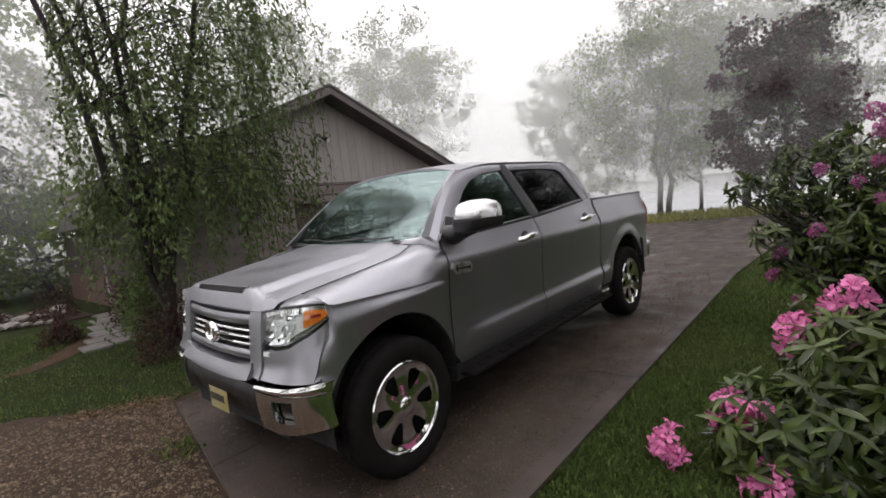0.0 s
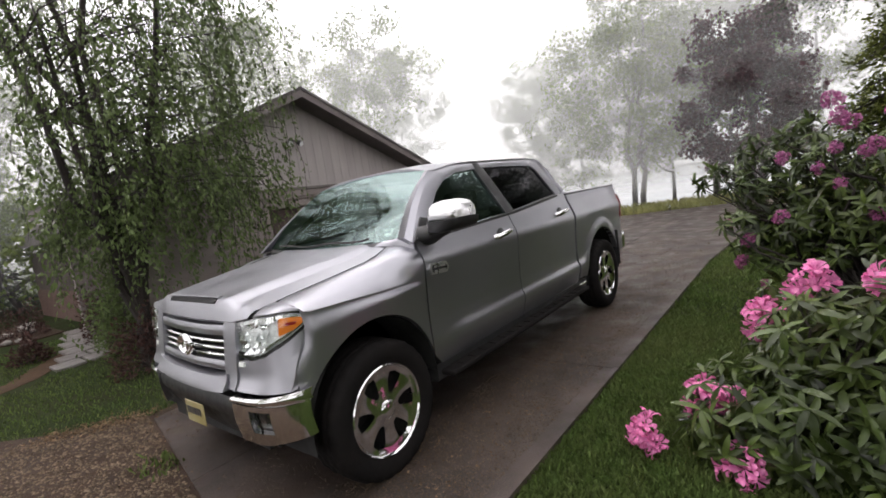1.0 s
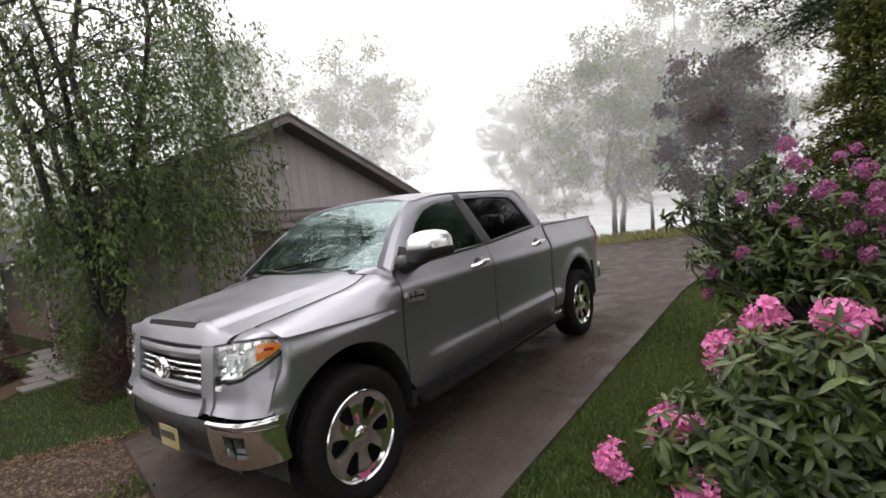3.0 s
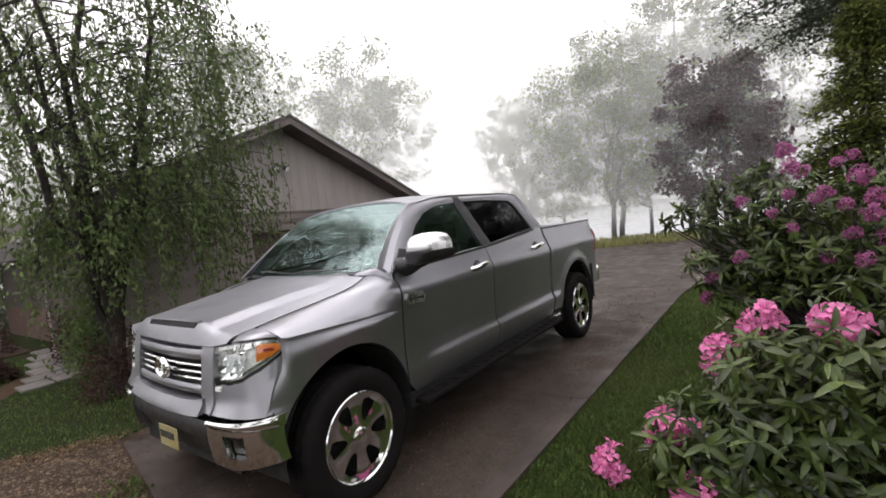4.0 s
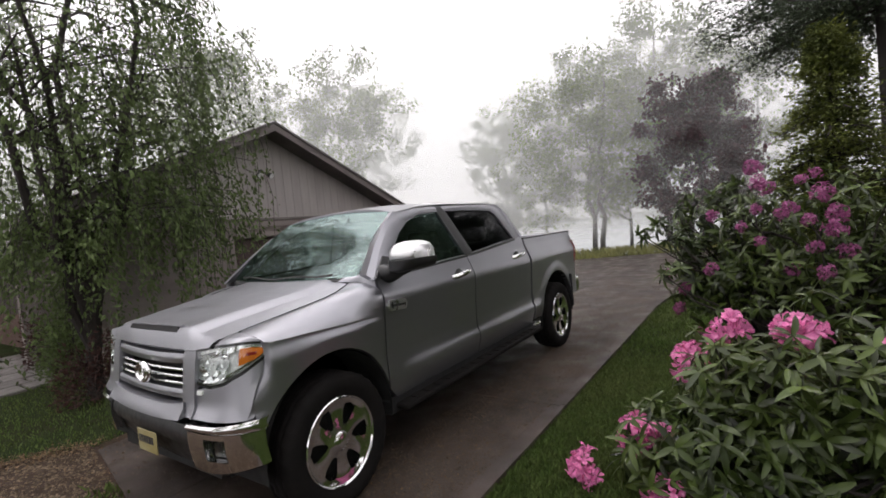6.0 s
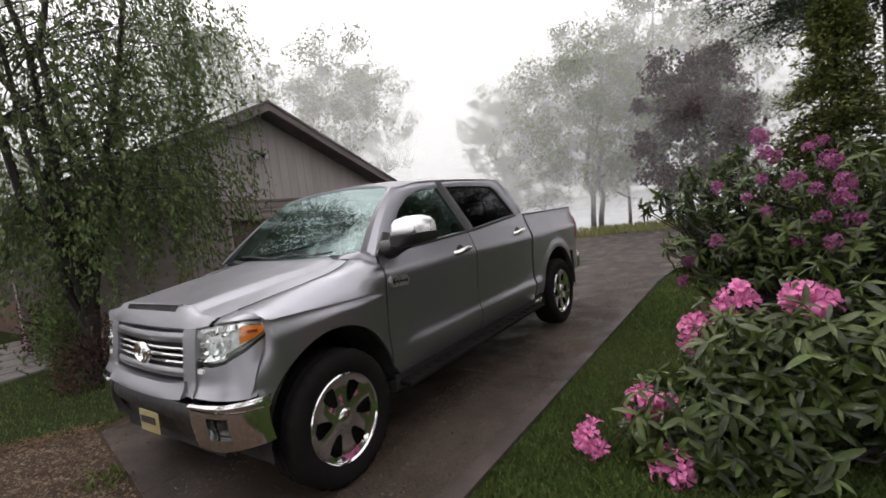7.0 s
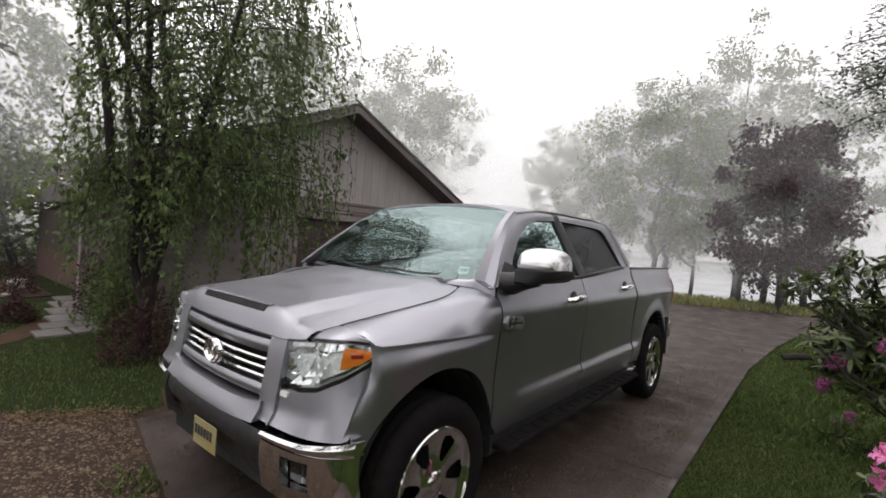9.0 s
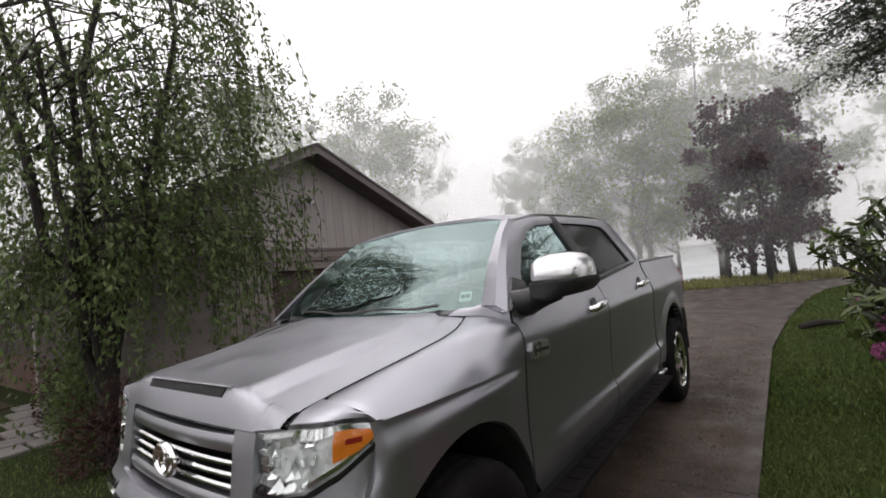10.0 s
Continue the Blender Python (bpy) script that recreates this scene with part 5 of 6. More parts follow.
        for y in np.linspace(0.716, 0.935, 10):
            top = hi(y) + 0.014
            q = max(0.0, min(1.0, (0.955 - y) / 0.235))
            zb = 1.115 + 0.05 * (0.45 * q + 0.55 * math.sin(q * math.pi / 2)) + 0.008 * math.sin(q * math.pi)
            xf = nose_x(s * y, top) + 0.004
            xb = 0.40 if s > 0 else 0.25
            rows.append([(xf, s * y, top - 0.02), (xf - 0.004, s * y, top), (xf * 0.6 + (xb + 0.03) * 0.4, s * y, max(top, zb) * 0.5 + top * 0.5 + 0.006), (min(xb + 0.03, xf - 0.03), s * y, max(zb, top - 0.01)), (xb, s * y, zb - 0.05)])
        loft(bm, rows)
        p("fender_tip", bm, "paint")
        bm = bmesh.new()
        rows = []
        for y in np.linspace(0.577, 0.702, 7):
            z1 = hi(y) + 0.010
            x1 = nose_x(s * y, 1.10) + 0.012
            z0 = hood_z(0.515, y * 0.985)
            row = [(0.517 + (x1 - 0.517) * v, s * y, z0 * (1 - v ** 2.2) + z1 * v ** 2.2) for v in np.linspace(0, 1, 8)]
            rows.append([(0.50, s * y, z0 - 0.04)] + row + [(x1 - 0.03, s * y, z1 - 0.02)])
        loft(bm, rows)
        p("hood_corner", bm, "wet")
        # black tube laid in the hood gap to paint in the seam's darkness
        bm = bmesh.new()
        pts = [(nose_x(s * 0.709, 1.10) - 0.004, s * 0.709, hi(0.709) + 0.008)] + [(x, s * (hood_half(x) + 0.006), hood_edge_z(x) - 0.002) for x in (0.50, 0.4, 0.3, 0.2, 0.1, 0.0, -0.1, -0.2, -0.3, -0.38, -0.44)]
        tube(bm, pts, [0.0055] * len(pts), 6)
        p("hood_seam_line", bm, "under", truck, "dark tube added in the hood gap to draw its shade")
        blo = lambda y: near(abs(y), (0.55, 0.475), (0.7, 0.455), (0.975, 0.50))
        bm = nose_band(s * 0.555, s * 0.970, lambda y: 0.685, lambda y: near(abs(y), (0.55, 0.715), (0.8, 0.725), (0.98, 0.742)), 0.022, 0.05, 18, 4, 0.05)
        bump = p("bumper_corner", bm, "chrome", truck, "wet chrome bumper corner")
        bm = nose_band(s * 0.56, s * 0.698, blo, 0.682, 0.012, 0.04, 8, 5)
        p("bumper_face", bm, "chrome", bump)
        bm = nose_band(s * 0.838, s * 0.966, blo, 0.682, 0.012, 0.04, 8, 5)
        p("bumper_face", bm, "chrome", bump)
        for za, zb in ((0, 0.535), (0.655, 0.682)):
            bm = nose_band(s * 0.699, s * 0.837, (blo if za == 0 else za), zb, 0.012, 0.04, 6, 3)
            p("bumper_face", bm, "chrome", bump)
        bm = nose_band(s * 0.70, s * 0.836, 0.536, 0.654, -0.035, 0.02, 6, 3)
        fog = p("fog_lamp", bm, "gloss_black", bump, "recessed fog lamp in black surround")
        bm = bmesh.new()
        bmesh.ops.create_cone(bm, segments=20, radius1=0.036, radius2=0.034, depth=0.03, cap_ends=True, matrix=Matrix.Translation((nose_x(s * 0.775, 0.6) - 0.02, s * 0.772, 0.592)) @ Matrix.Rotation(math.pi / 2, 4, "Y"))
        p("fog_lens", bm, "lens", fog)
        for x in AXLES:
            build_wheel(truck, x, s)
    # hood and the trim piece at its front
    bm = bmesh.new()
    skin(bm, lambda x, v: (x - 0.05 * (1 - abs(v)) * (1 if x < -0.3 else 0) * (-(x + 0.3) / 0.16), v * hood_half(x), hood_z(x, v * hood_half(x))), [0.515, 0.49, 0.45, 0.4, 0.3, 0.2, 0.1, 0, -0.1, -0.2, -0.3, -0.38, -0.44], np.linspace(-1, 1, 81), (0, 0, -0.03))
    hood = p("hood", bm, "wet", truck, "silver-grey hood beaded with rain")
    bm = bmesh.new()

    def lip(u, v):
        y = u * 0.575
        x0 = 0.517
        x1 = nose_x(y, 1.10) + 0.012
        x = x0 + (x1 - x0) * v
        z = hood_z(0.515, y * 0.98) * (1 - v ** 2.2) + 1.095 * v ** 2.2
        return (x, y, z)

    skin(bm, lip, np.linspace(-1, 1, 25), np.linspace(0, 1, 8), (-0.02, 0, -0.02))
    garnish = p("hood_trim", bm, "beaded", hood, "hood trim beaded with raindrops")
    bm = bmesh.new()
    skin(bm, lambda u, v: Vector(lip(u, v)) + Vector((0.010, 0, 0.008 * (1 - v))), np.linspace(-0.60, 0.60, 17), (0.0, 0.08, 0.16, 0.24), (-0.012, 0, -0.012))
    p("slot_brow", bm, "beaded", garnish)
    # no opening here: the slot's dark depth is a black strip on the surface
    bm = bmesh.new()
    skin(bm, lambda u, v: Vector(lip(u, v)) + Vector((0.003, 0, 0.003)), np.linspace(-0.56, 0.56, 17), (0.20, 0.32, 0.44, 0.56), (-0.004, 0, -0.004))
    p("hood_slot_strip", bm, "under", garnish, "black strip laid on the hood trim in place of its slot")
    # grille: surround, dark mesh, bars, oval badge
    bm = nose_band(-0.54, 0.54, 0.76, 1.09, -0.075, 0.02, 25, 8)
    grille = p("grille", bm, "black", truck, "dark grille with silver and chrome bars")
    for s in (1, -1):
        bm = nose_band(s * 0.465, s * 0.585, lambda y: near(abs(y), (0.465, 0.80), (0.585, 0.742)), 1.092, 0.014, 0.08, 7, 8, 0.02)
        p("grille_surround", bm, "beaded", grille)
    bm = nose_band(-0.50, 0.50, lambda y: 0.715 + 0.02 * (abs(y) / 0.5) ** 3, lambda y: 0.79 + 0.03 * (abs(y) / 0.5) ** 4, 0.025, 0.09, 25, 4)
    p("grille_surround", bm, "beaded", grille)
    for zc, hh, mat, off in ((1.035, 0.028, "paint", 0.008), (0.968, 0.010, "chrome", 0.0), (0.93, 0.010, "chrome", 0.0), (0.893, 0.010, "chrome", 0.0), (0.845, 0.024, "paint", 0.008)):
        bm = nose_band(-0.488, 0.488, lambda y: zc - hh + 0.012 * (abs(y) / 0.5) ** 2, lambda y: zc + hh + 0.012 * (abs(y) / 0.5) ** 2, off, 0.05, 25, 4, 0.03)
        p("grille_bar", bm, mat, grille, "chrome grille bar" if mat == "chrome" else "")
    for rx, rz in ((0.082, 0.055), (0.034, 0.049)):
        bm = bmesh.new()
        ring = []
        for k in range(33):
            a = 2 * math.pi * k / 32
            cx = nose_x(0, 0.94) + 0.028
            c = Vector((cx, rx * math.cos(a), 0.94 + rz * math.sin(a)))
            n = Vector((0, math.cos(a), math.sin(a)))
            ring.append([c + n * (0.013 * math.cos(b)) + Vector((0.013 * math.sin(b), 0, 0)) for b in np.linspace(0, 2 * math.pi, 8, endpoint=False)])
        loft(bm, ring, close_v=True)
        p("emblem", bm, "chrome", grille, "plain chrome oval emblem")
    # bumper centre, valance, plate
    bm = nose_band(-0.553, 0.553, 0.585, lambda y: 0.695, 0.0, 0.06, 21, 4, 0.06)
    centre = p("bumper_centre", bm, "black", truck, "dark grey bumper centre")
    bm = nose_band(-0.66, 0.66, 0.39, 0.565, -0.05, 0.05, 21, 4)
    p("valance", bm, "black", truck)
    bm = soft_box(0.672, 0.678, -0.075, 0.165, 0.465, 0.60, 0.003, 1)
    plate = p("licence_plate", bm, "plate", truck, "yellow and cream licence plate")
    for y0, y1, z0, z1 in ((-0.045, 0.145, 0.52, 0.565),):
        for k in range(6):
            bm = bmesh.new()
            a = y0 + (y1 - y0) * k / 6
            box(bm, 0.678, 0.680, a - 0.012, a + 0.010, z0, z1)
            p("plate_bar", bm, "ink", plate, "", False)
    # windscreen, pillars, roof, rear of the cab
    def screen(u, v):
        y = u * (0.80 - 0.14 * v)
        x = -0.425 - 0.085 * u * u + (-1.115 + 0.06 * u * u + 0.425 + 0.085 * u * u) * v + 0.03 * math.sin(v * math.pi)
        z = 1.325 + 0.03 * u * u + (1.865 - 0.055 * u * u - 1.325 - 0.03 * u * u) * v + 0.022 * math.sin(v * math.pi)
        return (x, y, z)

    bm = bmesh.new()
    loft(bm, [[screen(u, v) for v in np.linspace(0, 1, 12)] for u in np.linspace(-1.0, 0.97, 21)])
    ws = p("windscreen", bm, "windscreen", truck, "rain-wet windscreen reflecting trees", 80)
    bm = bmesh.new()
    rows = []
    for u in np.linspace(-0.93, 0.80, 21):
        x, y, z = screen(u, 0)
        rows.append([(x + 0.035, y, z - 0.016), (x - 0.01, y, z + 0.004), (x - 0.05, y, z - 0.03), (x + 0.03, y, z - 0.05)])
    loft(bm, rows, close_v=True, caps=True)
    p("cowl", bm, "black", truck)
    bm = bmesh.new()
    front = [(-0.43, 0.62, 1.318), (-0.455, 0.69, 1.313), (-0.486, 0.76, 1.308), (-0.489, 0.85, 1.297), (-0.489, 0.937, 1.262)]
    rear = [screen(0.84, 0.0), screen(0.93, 0.0), screen(0.966, 0.01), (-0.50, 0.845, 1.352), (-0.475, 0.940, 1.325)]
    loft(bm, [[Vector(f) * (1 - k) + Vector(r) * k + Vector((0, 0, 0.002 + 0.006 * math.sin(k * math.pi))) for f, r in zip(front, rear)] for k in (0, 0.25, 0.5, 0.75, 1.0)])
    p("cowl_corner", bm, "paint", truck, "", 60)
    for a, b in ((-0.75, 0.0), (0.0, 0.68)):
        bm = bmesh.new()
        pts = [Vector(screen(a + (b - a) * k / 6, 0.035 + 0.012 * math.sin(k))) + Vector((0.018, 0, 0.014)) for k in range(7)]
        tube(bm, pts, [0.007] * 7, 6)
        p("wiper", bm, "black", ws)
    # white inspection sticker with two short lines of print, low in the driver's corner, inside the glass
    bm = bmesh.new()
    prism(bm, [(0.80, 0.075), (0.885, 0.075), (0.885, 0.155), (0.80, 0.155)], lambda u, v, w: tuple(Vector(screen(u, v)) + Vector((0.55, 0, 0.8)) * w), -0.012, -0.008)
    st = p("sticker", bm, "paper", ws, "white inspection sticker", False)
    for a, b in ((0.812, 0.838), (0.847, 0.873)):
        bm = bmesh.new()
        prism(bm, [(a, 0.10), (b, 0.10), (b, 0.13), (a, 0.13)], lambda u, v, w: tuple(Vector(screen(u, v)) + Vector((0.55, 0, 0.8)) * w), -0.008, -0.006)
        p("print_bar", bm, "ink", st, "", False)
    for s in (1, -1):
        bm = bmesh.new()
        outer = [(-0.47, 1.325), (-0.68, 1.525), (-0.88, 1.685), (-1.08, 1.79)] if s > 0 else [(-0.63, 1.325), (-0.83, 1.525), (-1.02, 1.685), (-1.16, 1.79)]
        rows = []
        for k, (x, z) in enumerate(outer):
            v = (z - 1.325) / (1.79 - 1.325)
            a = Vector(screen(0.965 if s > 0 else -0.998, min(1, v * 0.97)))
            b = Vector((x, s * glass_y(z), z))
            m = (a + b) / 2 + Vector((0.015, s * 0.018, 0.02 if s > 0 else -0.005))
            rows.append([a, m, b, b - Vector((0.02, s * 0.04, 0.02)), a - Vector((0.03, 0, 0.03))])
        loft(bm, rows, close_v=True, caps=True)
        p("windscreen_pillar", bm, "paint")

    def roof_point(x, u):
        half = 0.672 - 0.02 * ease((-2.5 - x) / 0.5)
        crown = near(x, (-1.10, 1.868), (-1.35, 1.898), (-1.8, 1.908), (-2.4, 1.904), (-2.75, 1.902), (-2.95, 1.884))
        edge = near(x, (-1.10, 1.80), (-1.35, 1.842), (-1.8, 1.856), (-2.4, 1.856), (-2.75, 1.852), (-2.95, 1.83))
        t = abs(u)
        y = u * half
        z = edge + (crown - edge) * (1 - t ** 3.2)
        xx = x + (0.05 * (t ** 2) if x > -1.12 else 0)
        return (xx, y, z)

    bm = bmesh.new()
    skin(bm, roof_point, [-1.10, -1.16, -1.25, -1.4, -1.6, -1.9, -2.2, -2.5, -2.7, -2.82, -2.90, -2.95], np.linspace(-1, 1, 33), (0, 0, -0.03))
    p("roof", bm, "wet")
    for s in (1, -1):
        bm = bmesh.new()
        rows = []
        for x in np.linspace(-1.08, -2.88, 18):
            a = Vector(roof_point(x, s * 0.985))
            z = near(x, (-1.08, 1.79), (-1.35, 1.832), (-1.58, 1.845), (-2.10, 1.850), (-2.50, 1.852), (-2.72, 1.846), (-2.88, 1.80))
            b = Vector((x, s * glass_y(z), z))
            rows.append([a + Vector((0, 0, 0.004)), (a + b) / 2 + Vector((0, s * 0.012, 0.010)), b, b - Vector((0, s * 0.04, 0)), a - Vector((0, 0, 0.04))])
        loft(bm, rows, close_v=True, caps=True)
        p("roof_rail", bm, "paint")
    bm = bmesh.new()
    loft(bm, [[(-2.985, y, 0.6), (-2.985, y, 1.42), (-2.95, y * 0.86, 1.70), (-2.925, y * 0.74, 1.845)] for y in np.linspace(-0.9, 0.9, 9)])
    back = p("cab_back", bm, "paint")
    for s in (1, -1):
        bm = bmesh.new()
        rows = []
        for k in range(9):
            t = k / 8
            z = 1.455 + (1.848 - 1.455) * t
            xo = near(z, (1.455, -2.985), (1.81, -2.865), (1.848, -2.72))
            o = Vector((xo, s * (glass_y(z) + 0.001), z))
            i = Vector((-2.99 + 0.07 * t, s * (0.86 - 0.24 * t), 1.455 + 0.385 * t))
            rows.append([o + Vector((0.05, 0, 0.0)), o, (o + i) / 2 + Vector((-0.03 * (1 - t), s * 0.03, 0.012)), i])
        loft(bm, rows)
        p("cab_corner", bm, "paint", back)
    bm = bmesh.new()
    loft(bm, [[(-2.992, y, 1.46), (-2.957, y * 0.9, 1.74)] for y in np.linspace(-0.62, 0.62, 5)])
    p("rear_window", bm, "tinted", back, "dark tinted rear window", False)
    # bed floor and tailgate, rear bumper
    bm = bmesh.new()
    box(bm, -4.56, -3.02, -0.78, 0.78, 0.88, 0.92)
    p("bed_floor", bm, "black")
    gate = p("tailgate", soft_box(-4.62, -4.56, -0.86, 0.86, 0.80, 1.42, 0.015, 2), "paint")
    p("rear_bumper", soft_box(-4.78, -4.62, -0.93, 0.93, 0.55, 0.78, 0.03, 3), "chrome", truck, "chrome rear bumper")
    # underbody, cabin
    bm = bmesh.new()
    box(bm, -4.5, 0.55, -0.60, 0.60, 0.36, 0.86)
    box(bm, -3.18, -0.54, -0.86, 0.86, 0.40, 0.70)
    box(bm, -0.50, 0.50, -0.62, 0.62, 0.60, 1.02)
    p("underbody", bm, "under", truck, "", False)
    part("dashboard", soft_box(-0.98, -0.58, -0.80, 0.80, 0.95, 1.30, 0.06, 3), M["interior"], truck)
    for y in (-0.42, 0.42):
        for x, nm in ((-1.75, "front_seat"), (-2.70, "rear_seat")):
            bm = soft_box(x - 0.12, x + 0.10, y - 0.27, y + 0.27, 0.75, 1.42, 0.05, 3)
            seat = part(nm, bm, M["interior"], truck)
            part("headrest", soft_box(x - 0.13, x - 0.02, y - 0.13, y + 0.13, 1.45, 1.62, 0.04, 3), M["interior"], seat)
    bm = bmesh.new()
    ring = [[Vector((-1.05 + 0.06 * math.sin(a) * 0.8, 0.42 + 0.185 * math.cos(a), 1.24 + 0.17 * math.sin(a))) + Vector((0.014 * math.cos(b), 0, 0.014 * math.sin(b))) for b in np.linspace(0, 6.283, 6, endpoint=False)] for a in np.linspace(0, 2 * math.pi, 25)]
    loft(bm, ring, close_v=True)
    p("steering_wheel", bm, "interior")


build_truck()

# ---- rhododendrons, stump, mist sheets ----


def leaf_blade(length, width, fold=0.3, droop=0.35, n=5):
    """Rows of (left, middle, right) points of one long evergreen leaf along +x."""
    rows = []
    for i in range(n + 1):
        t = i / n
        w = width * math.sin(math.pi * (0.05 + 0.93 * t)) ** 0.65 * 0.5
        z = -droop * length * t * t
        rows.append(((length * t, -w, z + fold * w), (length * t, 0, z), (length * t, w, z + fold * w)))
    return np.array(rows)


def rosette_mesh(name, centres, axes, rng, mat, per=8, length=0.11, width=0.036):
    """Whorls of long leaves round each shoot tip."""
    base = leaf_blade(1, width / length)
    n = base.shape[0]
    pts = base.reshape(-1, 3)
    quads = []
    for i in range(n - 1):
        for j in range(2):
            quads.append((i * 3 + j, i * 3 + j + 1, (i + 1) * 3 + j + 1, (i + 1) * 3 + j))
    quads = np.array(quads)
    V, F = [], []
    off = 0
    for c, ax in zip(centres, axes):
        ax = np.array(ax) / np.linalg.norm(ax)
        ref = np.cross(ax, (0.3, 0.9, 0.1))
        ref /= np.linalg.norm(ref)
        oth = np.cross(ax, ref)
        a0 = rng.uniform(0, 6.28)
        for k in range(per):
            a = a0 + k * 6.283 / per + rng.normal(0, 0.18)
            lift = rng.uniform(-1.0, 0.9)
            d = (ref * math.cos(a) + oth * math.sin(a)) * math.cos(lift) + ax * math.sin(lift)
            s = np.cross(ax, d)
            s /= np.linalg.norm(s) + 1e-9
            u = np.cross(d, s)
            l = length * rng.uniform(0.55, 1.25)
            V.append(c + (pts[:, :1] * d + pts[:, 1:2] * s + pts[:, 2:] * u) * l)
            F.append(quads + off)
            off += len(pts)
    return soup(name, np.concatenate(V).tolist(), np.concatenate(F).tolist(), M[mat], True)


def truss_mesh(name, centre, axis, radius, rng, mat, florets=17):
    """A loose head of open trumpet florets, each of five broad frilled petals that stand apart."""
    V, F = [], []
    axis = np.array(axis) / np.linalg.norm(axis)
    ref = np.cross(axis, (0.2, 0.7, 0.5))
    ref /= np.linalg.norm(ref)
    oth = np.cross(axis, ref)
    for k in range(florets):
        z = 1 - (k + 0.5) / florets * 1.3
        a = k * 2.4 + rng.normal(0, 0.3)
        r = math.sqrt(max(0, 1 - z * z))
        d = axis * z + (ref * math.cos(a) + oth * math.sin(a)) * r + rng.normal(0, 0.16, 3)
        d /= np.linalg.norm(d)
        e1 = np.cross(d, (0.1, 0.3, 0.95))
        e1 /= np.linalg.norm(e1)
        e2 = np.cross(d, e1)
        size = radius * rng.uniform(0.34, 0.54)
        core = centre + d * radius * rng.uniform(0.20, 0.74)
        b0 = rng.uniform(0, 6.28)
        for q in range(5):
            b = b0 + q * 1.2566 + rng.normal(0, 0.12)
            out = e1 * math.cos(b) + e2 * math.sin(b)
            sd = np.cross(d, out)
            flare, wide = rng.uniform(0.75, 1.05), rng.uniform(0.48, 0.62)
            curl = rng.uniform(-0.25, 0.12)
            rows = []
            for t, w, up, go in ((0.0, 0.10, 0.0, 0.05), (0.35, 0.42, 0.42, 0.28), (0.65, 1.0, 0.66, 0.58), (0.88, 0.92, 0.72 + curl * 0.5, 0.86), (1.0, 0.45, 0.70 + curl, 1.0)):
                c = core + d * size * up + out * size * go * flare
                fr = rng.normal(0, 0.05 * size, 3) * t
                rows.append([c - sd * size * wide * w * 0.5 + d * size * 0.10 * w + fr, c + fr * 0.3, c + sd * size * wide * w * 0.5 + d * size * 0.10 * w - fr])
            i = len(V)
            V += [tuple(v) for row in rows for v in row]
            for m in range(4):
                for n in range(2):
                    j = i + m * 3 + n
                    F.append((j, j + 1, j + 4, j + 3))
    return soup(name, V, F, M[mat], True)


def rhododendron(at, shape, label, seed, shoots, leaf_len, flowers, petal, flower_r, lumps, sprigs=()):
    """Twisting stems, a layered dome of leaf whorls, and flower heads at given spots."""
    rng = np.random.default_rng(seed)
    t = thing("rhododendron", at, label, "shrub")
    base = np.array(at, float)
    cs, ax = [], []
    for cx, cy, cz, rx, ry, rz, share in lumps:
        m = int(shoots * share)
        d = rng.normal(0, 1, (m, 3))
        d[:, 2] = np.abs(d[:, 2]) * 0.95 - 0.45
        d /= np.linalg.norm(d, axis=1)[:, None]
        r = rng.uniform(0.35, 1.0, (m, 1)) ** 0.55 * (1 + 0.16 * np.sin(d[:, :1] * 7 + seed) + 0.14 * np.sin(d[:, 1:2] * 9) + 0.08 * np.sin(d[:, 2:] * 12))
        r += rng.normal(0, 0.05, (m, 1))
        cs.append(np.array([cx, cy, cz]) + d * r * (rx, ry, rz))
        ax.append(d * 0.7 + (0, 0, 0.6) + rng.normal(0, 0.35, (m, 3)))
    for (x, y, z) in sprigs:
        k = np.array([x, y, z]) + rng.normal(0, 0.035, (4, 3))
        cs.append(k)
        ax.append(rng.normal(0, 0.5, (4, 3)) + (0.2, -0.4, 0.5))
        bm = bmesh.new()
        tube(bm, limb_points((x - 0.1, y + 0.62, z - 0.45), (x, y, z), rng, -0.08, 5, 0.10), [0.014, 0.012, 0.010, 0.008, 0.006, 0.004], 5)
        part("stem", bm, M["bark"], t)
    cs, ax = np.concatenate(cs), np.concatenate(ax)
    keep = cs[:, 2] > 0.04
    cs, ax = cs[keep], ax[keep]
    for i in range(0, len(cs), max(1, len(cs) // 110)):
        bm = bmesh.new()
        a = base + rng.normal(0, 0.10, 3) * (1, 1, 0)
        a[2] = -0.05
        pts = limb_points(a, cs[i], rng, 0.08, 5, 0.12)
        tube(bm, pts, [0.022, 0.017, 0.013, 0.010, 0.007, 0.004], 5)
        part("stem", bm, M["bark"], t)
    mesh_part("foliage", rosette_mesh("rhododendron_leaves", cs, ax, rng, "rhodo_leaf", 7, leaf_len, leaf_len * 0.28), t)
    for p, k in flowers:
        head = truss_mesh("flower_head", np.array(p), np.array(p) - (base[0], base[1], p[2] - 0.35), flower_r * k, rng, petal)
        mesh_part("flower_head", head, t, "pink flower head" if petal == "pink" else "magenta flower head")
    return t


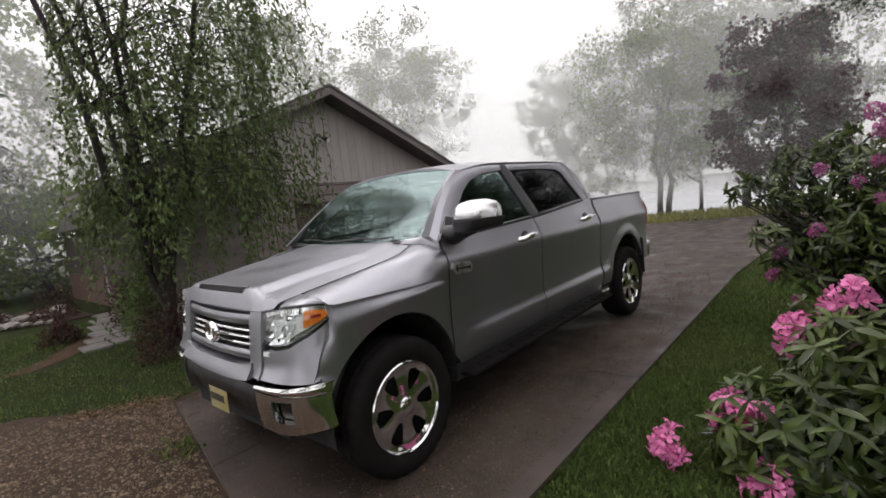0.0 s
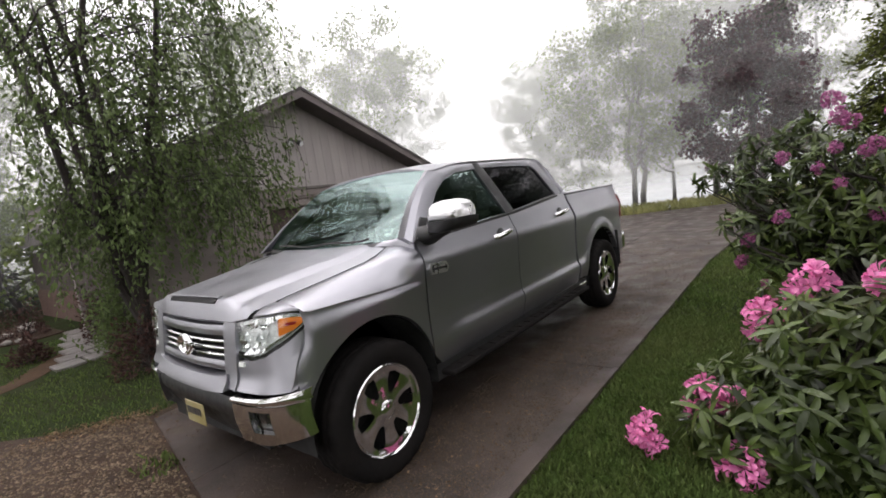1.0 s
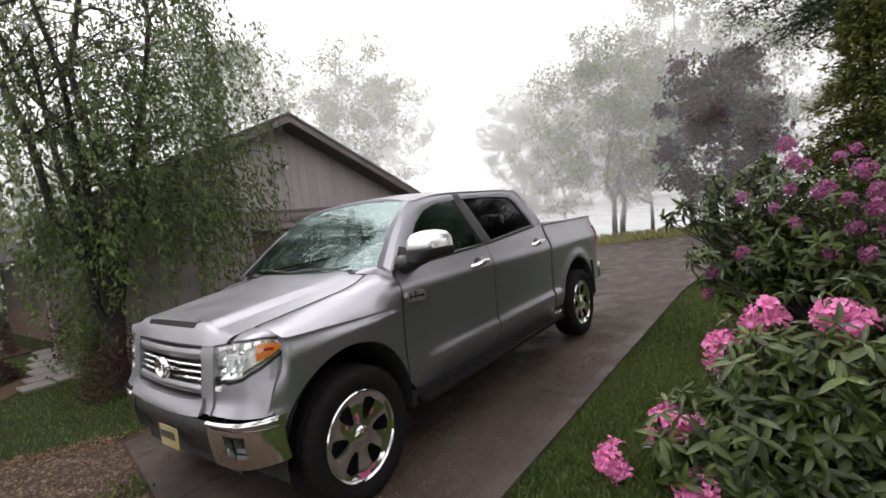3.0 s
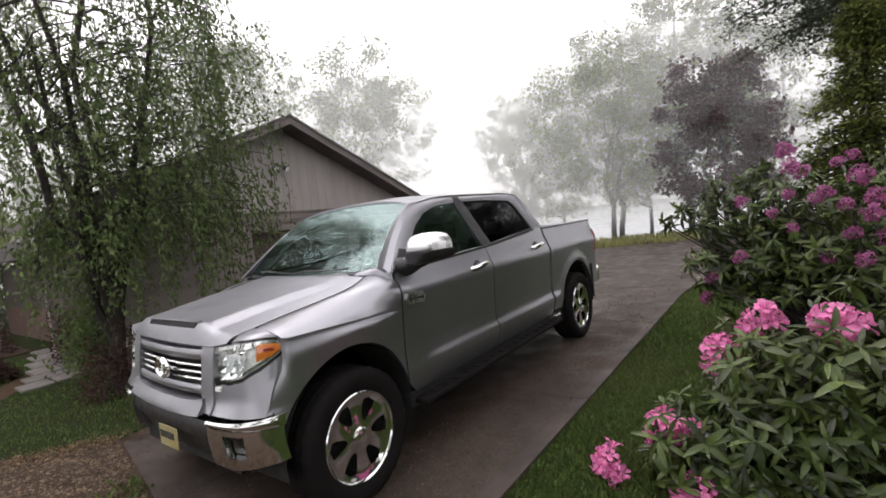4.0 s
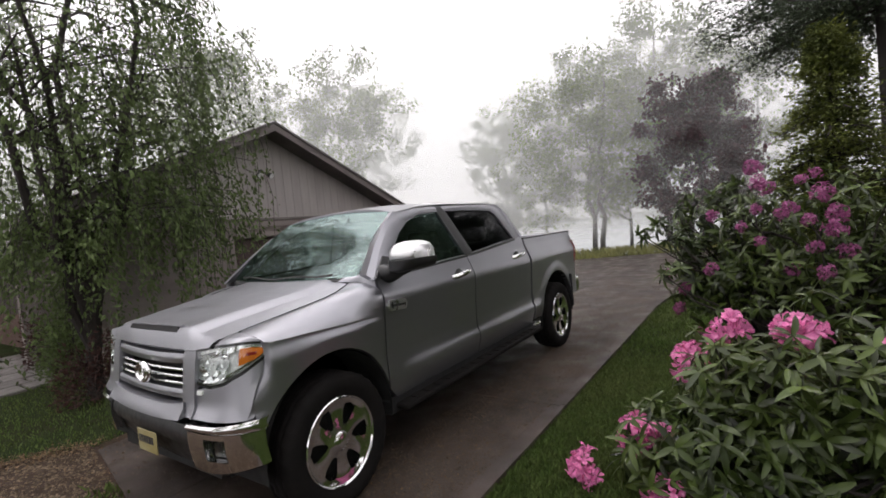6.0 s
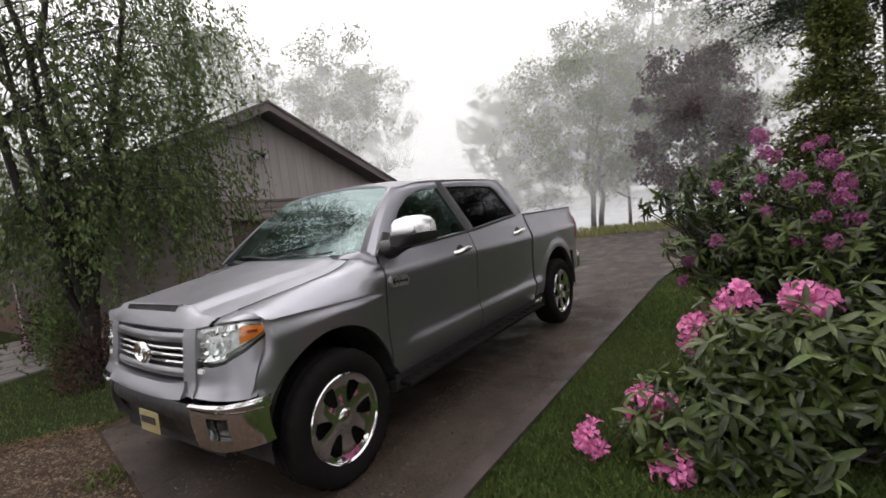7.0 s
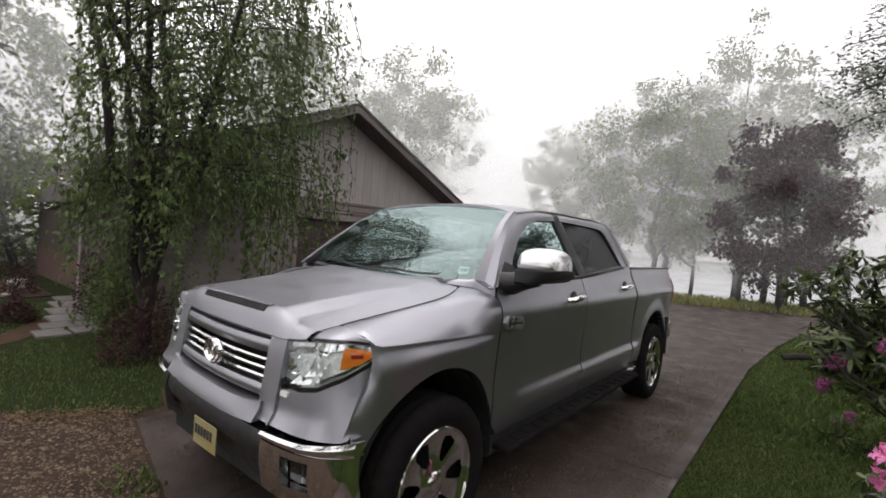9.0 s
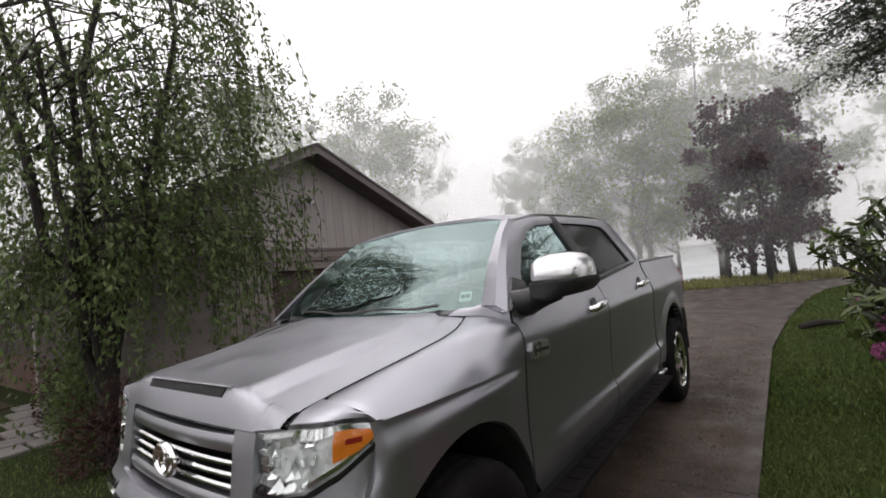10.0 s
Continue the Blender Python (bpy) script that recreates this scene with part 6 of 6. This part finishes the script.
rhododendron((-1.35, 3.15, 0), 0, "low rhododendron with glossy leaves and large pink flower heads", 61, 980, 0.118,
             [((-1.48, 2.96, 0.79), 1.0), ((-1.46, 2.73, 0.61), 1.0), ((-1.40, 3.29, 0.81), 1.08), ((-1.02, 2.45, 0.25), 0.95), ((-0.98, 2.59, 0.29), 0.7), ((-0.86, 2.16, 0.09), 0.85), ((-0.83, 2.22, 0.03), 0.6), ((-0.74, 2.66, 0.06), 0.9), ((-1.4, 3.75, 0.72), 1.0)],
             "pink", 0.135, [(-1.45, 3.20, 0.36, 0.60, 0.58, 0.48, 0.5), (-1.05, 2.80, 0.12, 0.42, 0.48, 0.32, 0.25), (-1.5, 3.85, 0.45, 0.6, 0.6, 0.55, 0.32)])
HEADS = [(-2.97, 3.13, 1.885), (-2.85, 3.16, 1.745), (-2.73, 3.21, 1.69), (-2.91, 3.13, 1.52), (-2.79, 3.02, 1.39), (-2.97, 2.80, 1.50), (-2.85, 2.77, 1.04), (-2.73, 3.43, 1.73), (-2.91, 3.54, 1.78), (-2.79, 3.56, 1.62),
         (-2.97, 3.37, 1.51), (-2.85, 3.30, 1.47), (-2.73, 3.46, 1.41), (-2.91, 3.65, 1.44), (-2.79, 3.62, 1.32), (-2.97, 3.71, 1.13), (-2.85, 3.50, 1.19), (-2.73, 3.55, 1.0), (-2.91, 3.35, 0.99), (-2.79, 3.14, 1.26),
         (-3.2, 2.45, 0.62), (-3.25, 2.36, 0.95), (-3.2, 2.52, 0.80), (-3.1, 2.62, 0.42)]
_r = np.random.default_rng(5)
rhododendron((-3.4, 3.45, 0), 0, "tall rhododendron dotted with magenta flower heads beside the lawn", 62, 1000, 0.105, [(h, _r.uniform(0.6, 1.05)) for h in HEADS], "purple", 0.078,
             [(-3.4, 3.50, 0.95, 0.66, 0.80, 0.90, 0.5), (-3.5, 2.80, 0.92, 0.55, 0.52, 0.92, 0.38), (-3.5, 4.5, 0.9, 0.85, 0.8, 0.95, 0.3)],
             [(-3.09, 2.18, 1.36), (-3.15, 2.30, 1.45), (-3.1, 2.42, 1.30), (-3.2, 2.5, 1.55), (-3.15, 2.75, 1.68), (-3.05, 2.35, 0.95)])

stump = thing("branch_stub", (-8.1, 2.2, 0), "dark broken branch lying on the grass by the shrub", "branch")
bm = bmesh.new()
tube(bm, [(-7.95, 1.98, 0.03), (-8.05, 2.12, 0.06), (-8.15, 2.3, 0.07), (-8.3, 2.55, 0.05)], [0.045, 0.06, 0.05, 0.025], 7)
part("wood", bm, M["bark"], stump, smooth=True)


def mist_sheet_material(name, dense, top):
    """Sheet standing in for haze: mostly see-through, scattering the sky's light both ways, faded near the ground to
    hide its foot and with height.
    """
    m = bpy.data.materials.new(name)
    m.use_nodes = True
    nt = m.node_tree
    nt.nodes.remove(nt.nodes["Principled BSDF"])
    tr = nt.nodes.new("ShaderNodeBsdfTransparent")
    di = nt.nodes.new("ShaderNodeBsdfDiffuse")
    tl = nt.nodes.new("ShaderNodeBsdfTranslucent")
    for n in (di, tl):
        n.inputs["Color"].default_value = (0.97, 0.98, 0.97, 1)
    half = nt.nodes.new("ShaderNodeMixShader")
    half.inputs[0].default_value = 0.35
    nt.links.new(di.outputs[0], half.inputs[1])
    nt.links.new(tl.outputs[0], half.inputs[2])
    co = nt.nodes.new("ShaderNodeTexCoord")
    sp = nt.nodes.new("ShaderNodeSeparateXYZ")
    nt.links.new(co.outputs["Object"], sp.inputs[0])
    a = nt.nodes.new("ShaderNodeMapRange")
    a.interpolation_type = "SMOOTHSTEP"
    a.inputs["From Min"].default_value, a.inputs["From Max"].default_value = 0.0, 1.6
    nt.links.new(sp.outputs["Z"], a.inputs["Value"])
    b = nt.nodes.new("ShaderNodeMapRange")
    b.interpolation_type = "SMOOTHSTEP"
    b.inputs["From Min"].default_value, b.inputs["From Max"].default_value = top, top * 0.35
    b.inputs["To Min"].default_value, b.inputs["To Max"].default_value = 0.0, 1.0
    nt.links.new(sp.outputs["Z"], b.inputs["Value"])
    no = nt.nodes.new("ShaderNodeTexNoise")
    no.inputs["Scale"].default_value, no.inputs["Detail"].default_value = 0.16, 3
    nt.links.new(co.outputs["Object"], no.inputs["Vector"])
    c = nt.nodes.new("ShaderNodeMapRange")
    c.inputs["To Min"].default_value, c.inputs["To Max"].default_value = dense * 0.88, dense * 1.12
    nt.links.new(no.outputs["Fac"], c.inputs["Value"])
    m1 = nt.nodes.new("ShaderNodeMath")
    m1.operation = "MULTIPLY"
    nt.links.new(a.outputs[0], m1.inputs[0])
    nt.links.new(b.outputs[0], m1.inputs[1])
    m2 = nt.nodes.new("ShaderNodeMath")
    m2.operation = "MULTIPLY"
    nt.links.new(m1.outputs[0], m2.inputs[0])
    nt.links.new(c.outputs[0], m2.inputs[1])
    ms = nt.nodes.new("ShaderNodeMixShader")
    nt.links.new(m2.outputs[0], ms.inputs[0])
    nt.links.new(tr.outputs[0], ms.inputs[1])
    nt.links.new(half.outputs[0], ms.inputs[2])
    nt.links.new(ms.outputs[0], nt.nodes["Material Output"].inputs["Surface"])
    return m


# haze is put in by curved translucent sheets standing between the rows of trees
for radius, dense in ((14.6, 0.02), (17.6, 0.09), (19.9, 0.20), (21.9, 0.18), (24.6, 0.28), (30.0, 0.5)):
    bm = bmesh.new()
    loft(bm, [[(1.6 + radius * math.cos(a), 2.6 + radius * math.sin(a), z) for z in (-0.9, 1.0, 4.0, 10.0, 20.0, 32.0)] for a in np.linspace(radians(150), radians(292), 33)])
    sheet = mesh_object("mist", bm, mist_sheet_material("mist", dense, 17.0), True)
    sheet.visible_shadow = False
    tagged(sheet, "curved see-through white sheet standing in for mist", "mist", kind="structure")
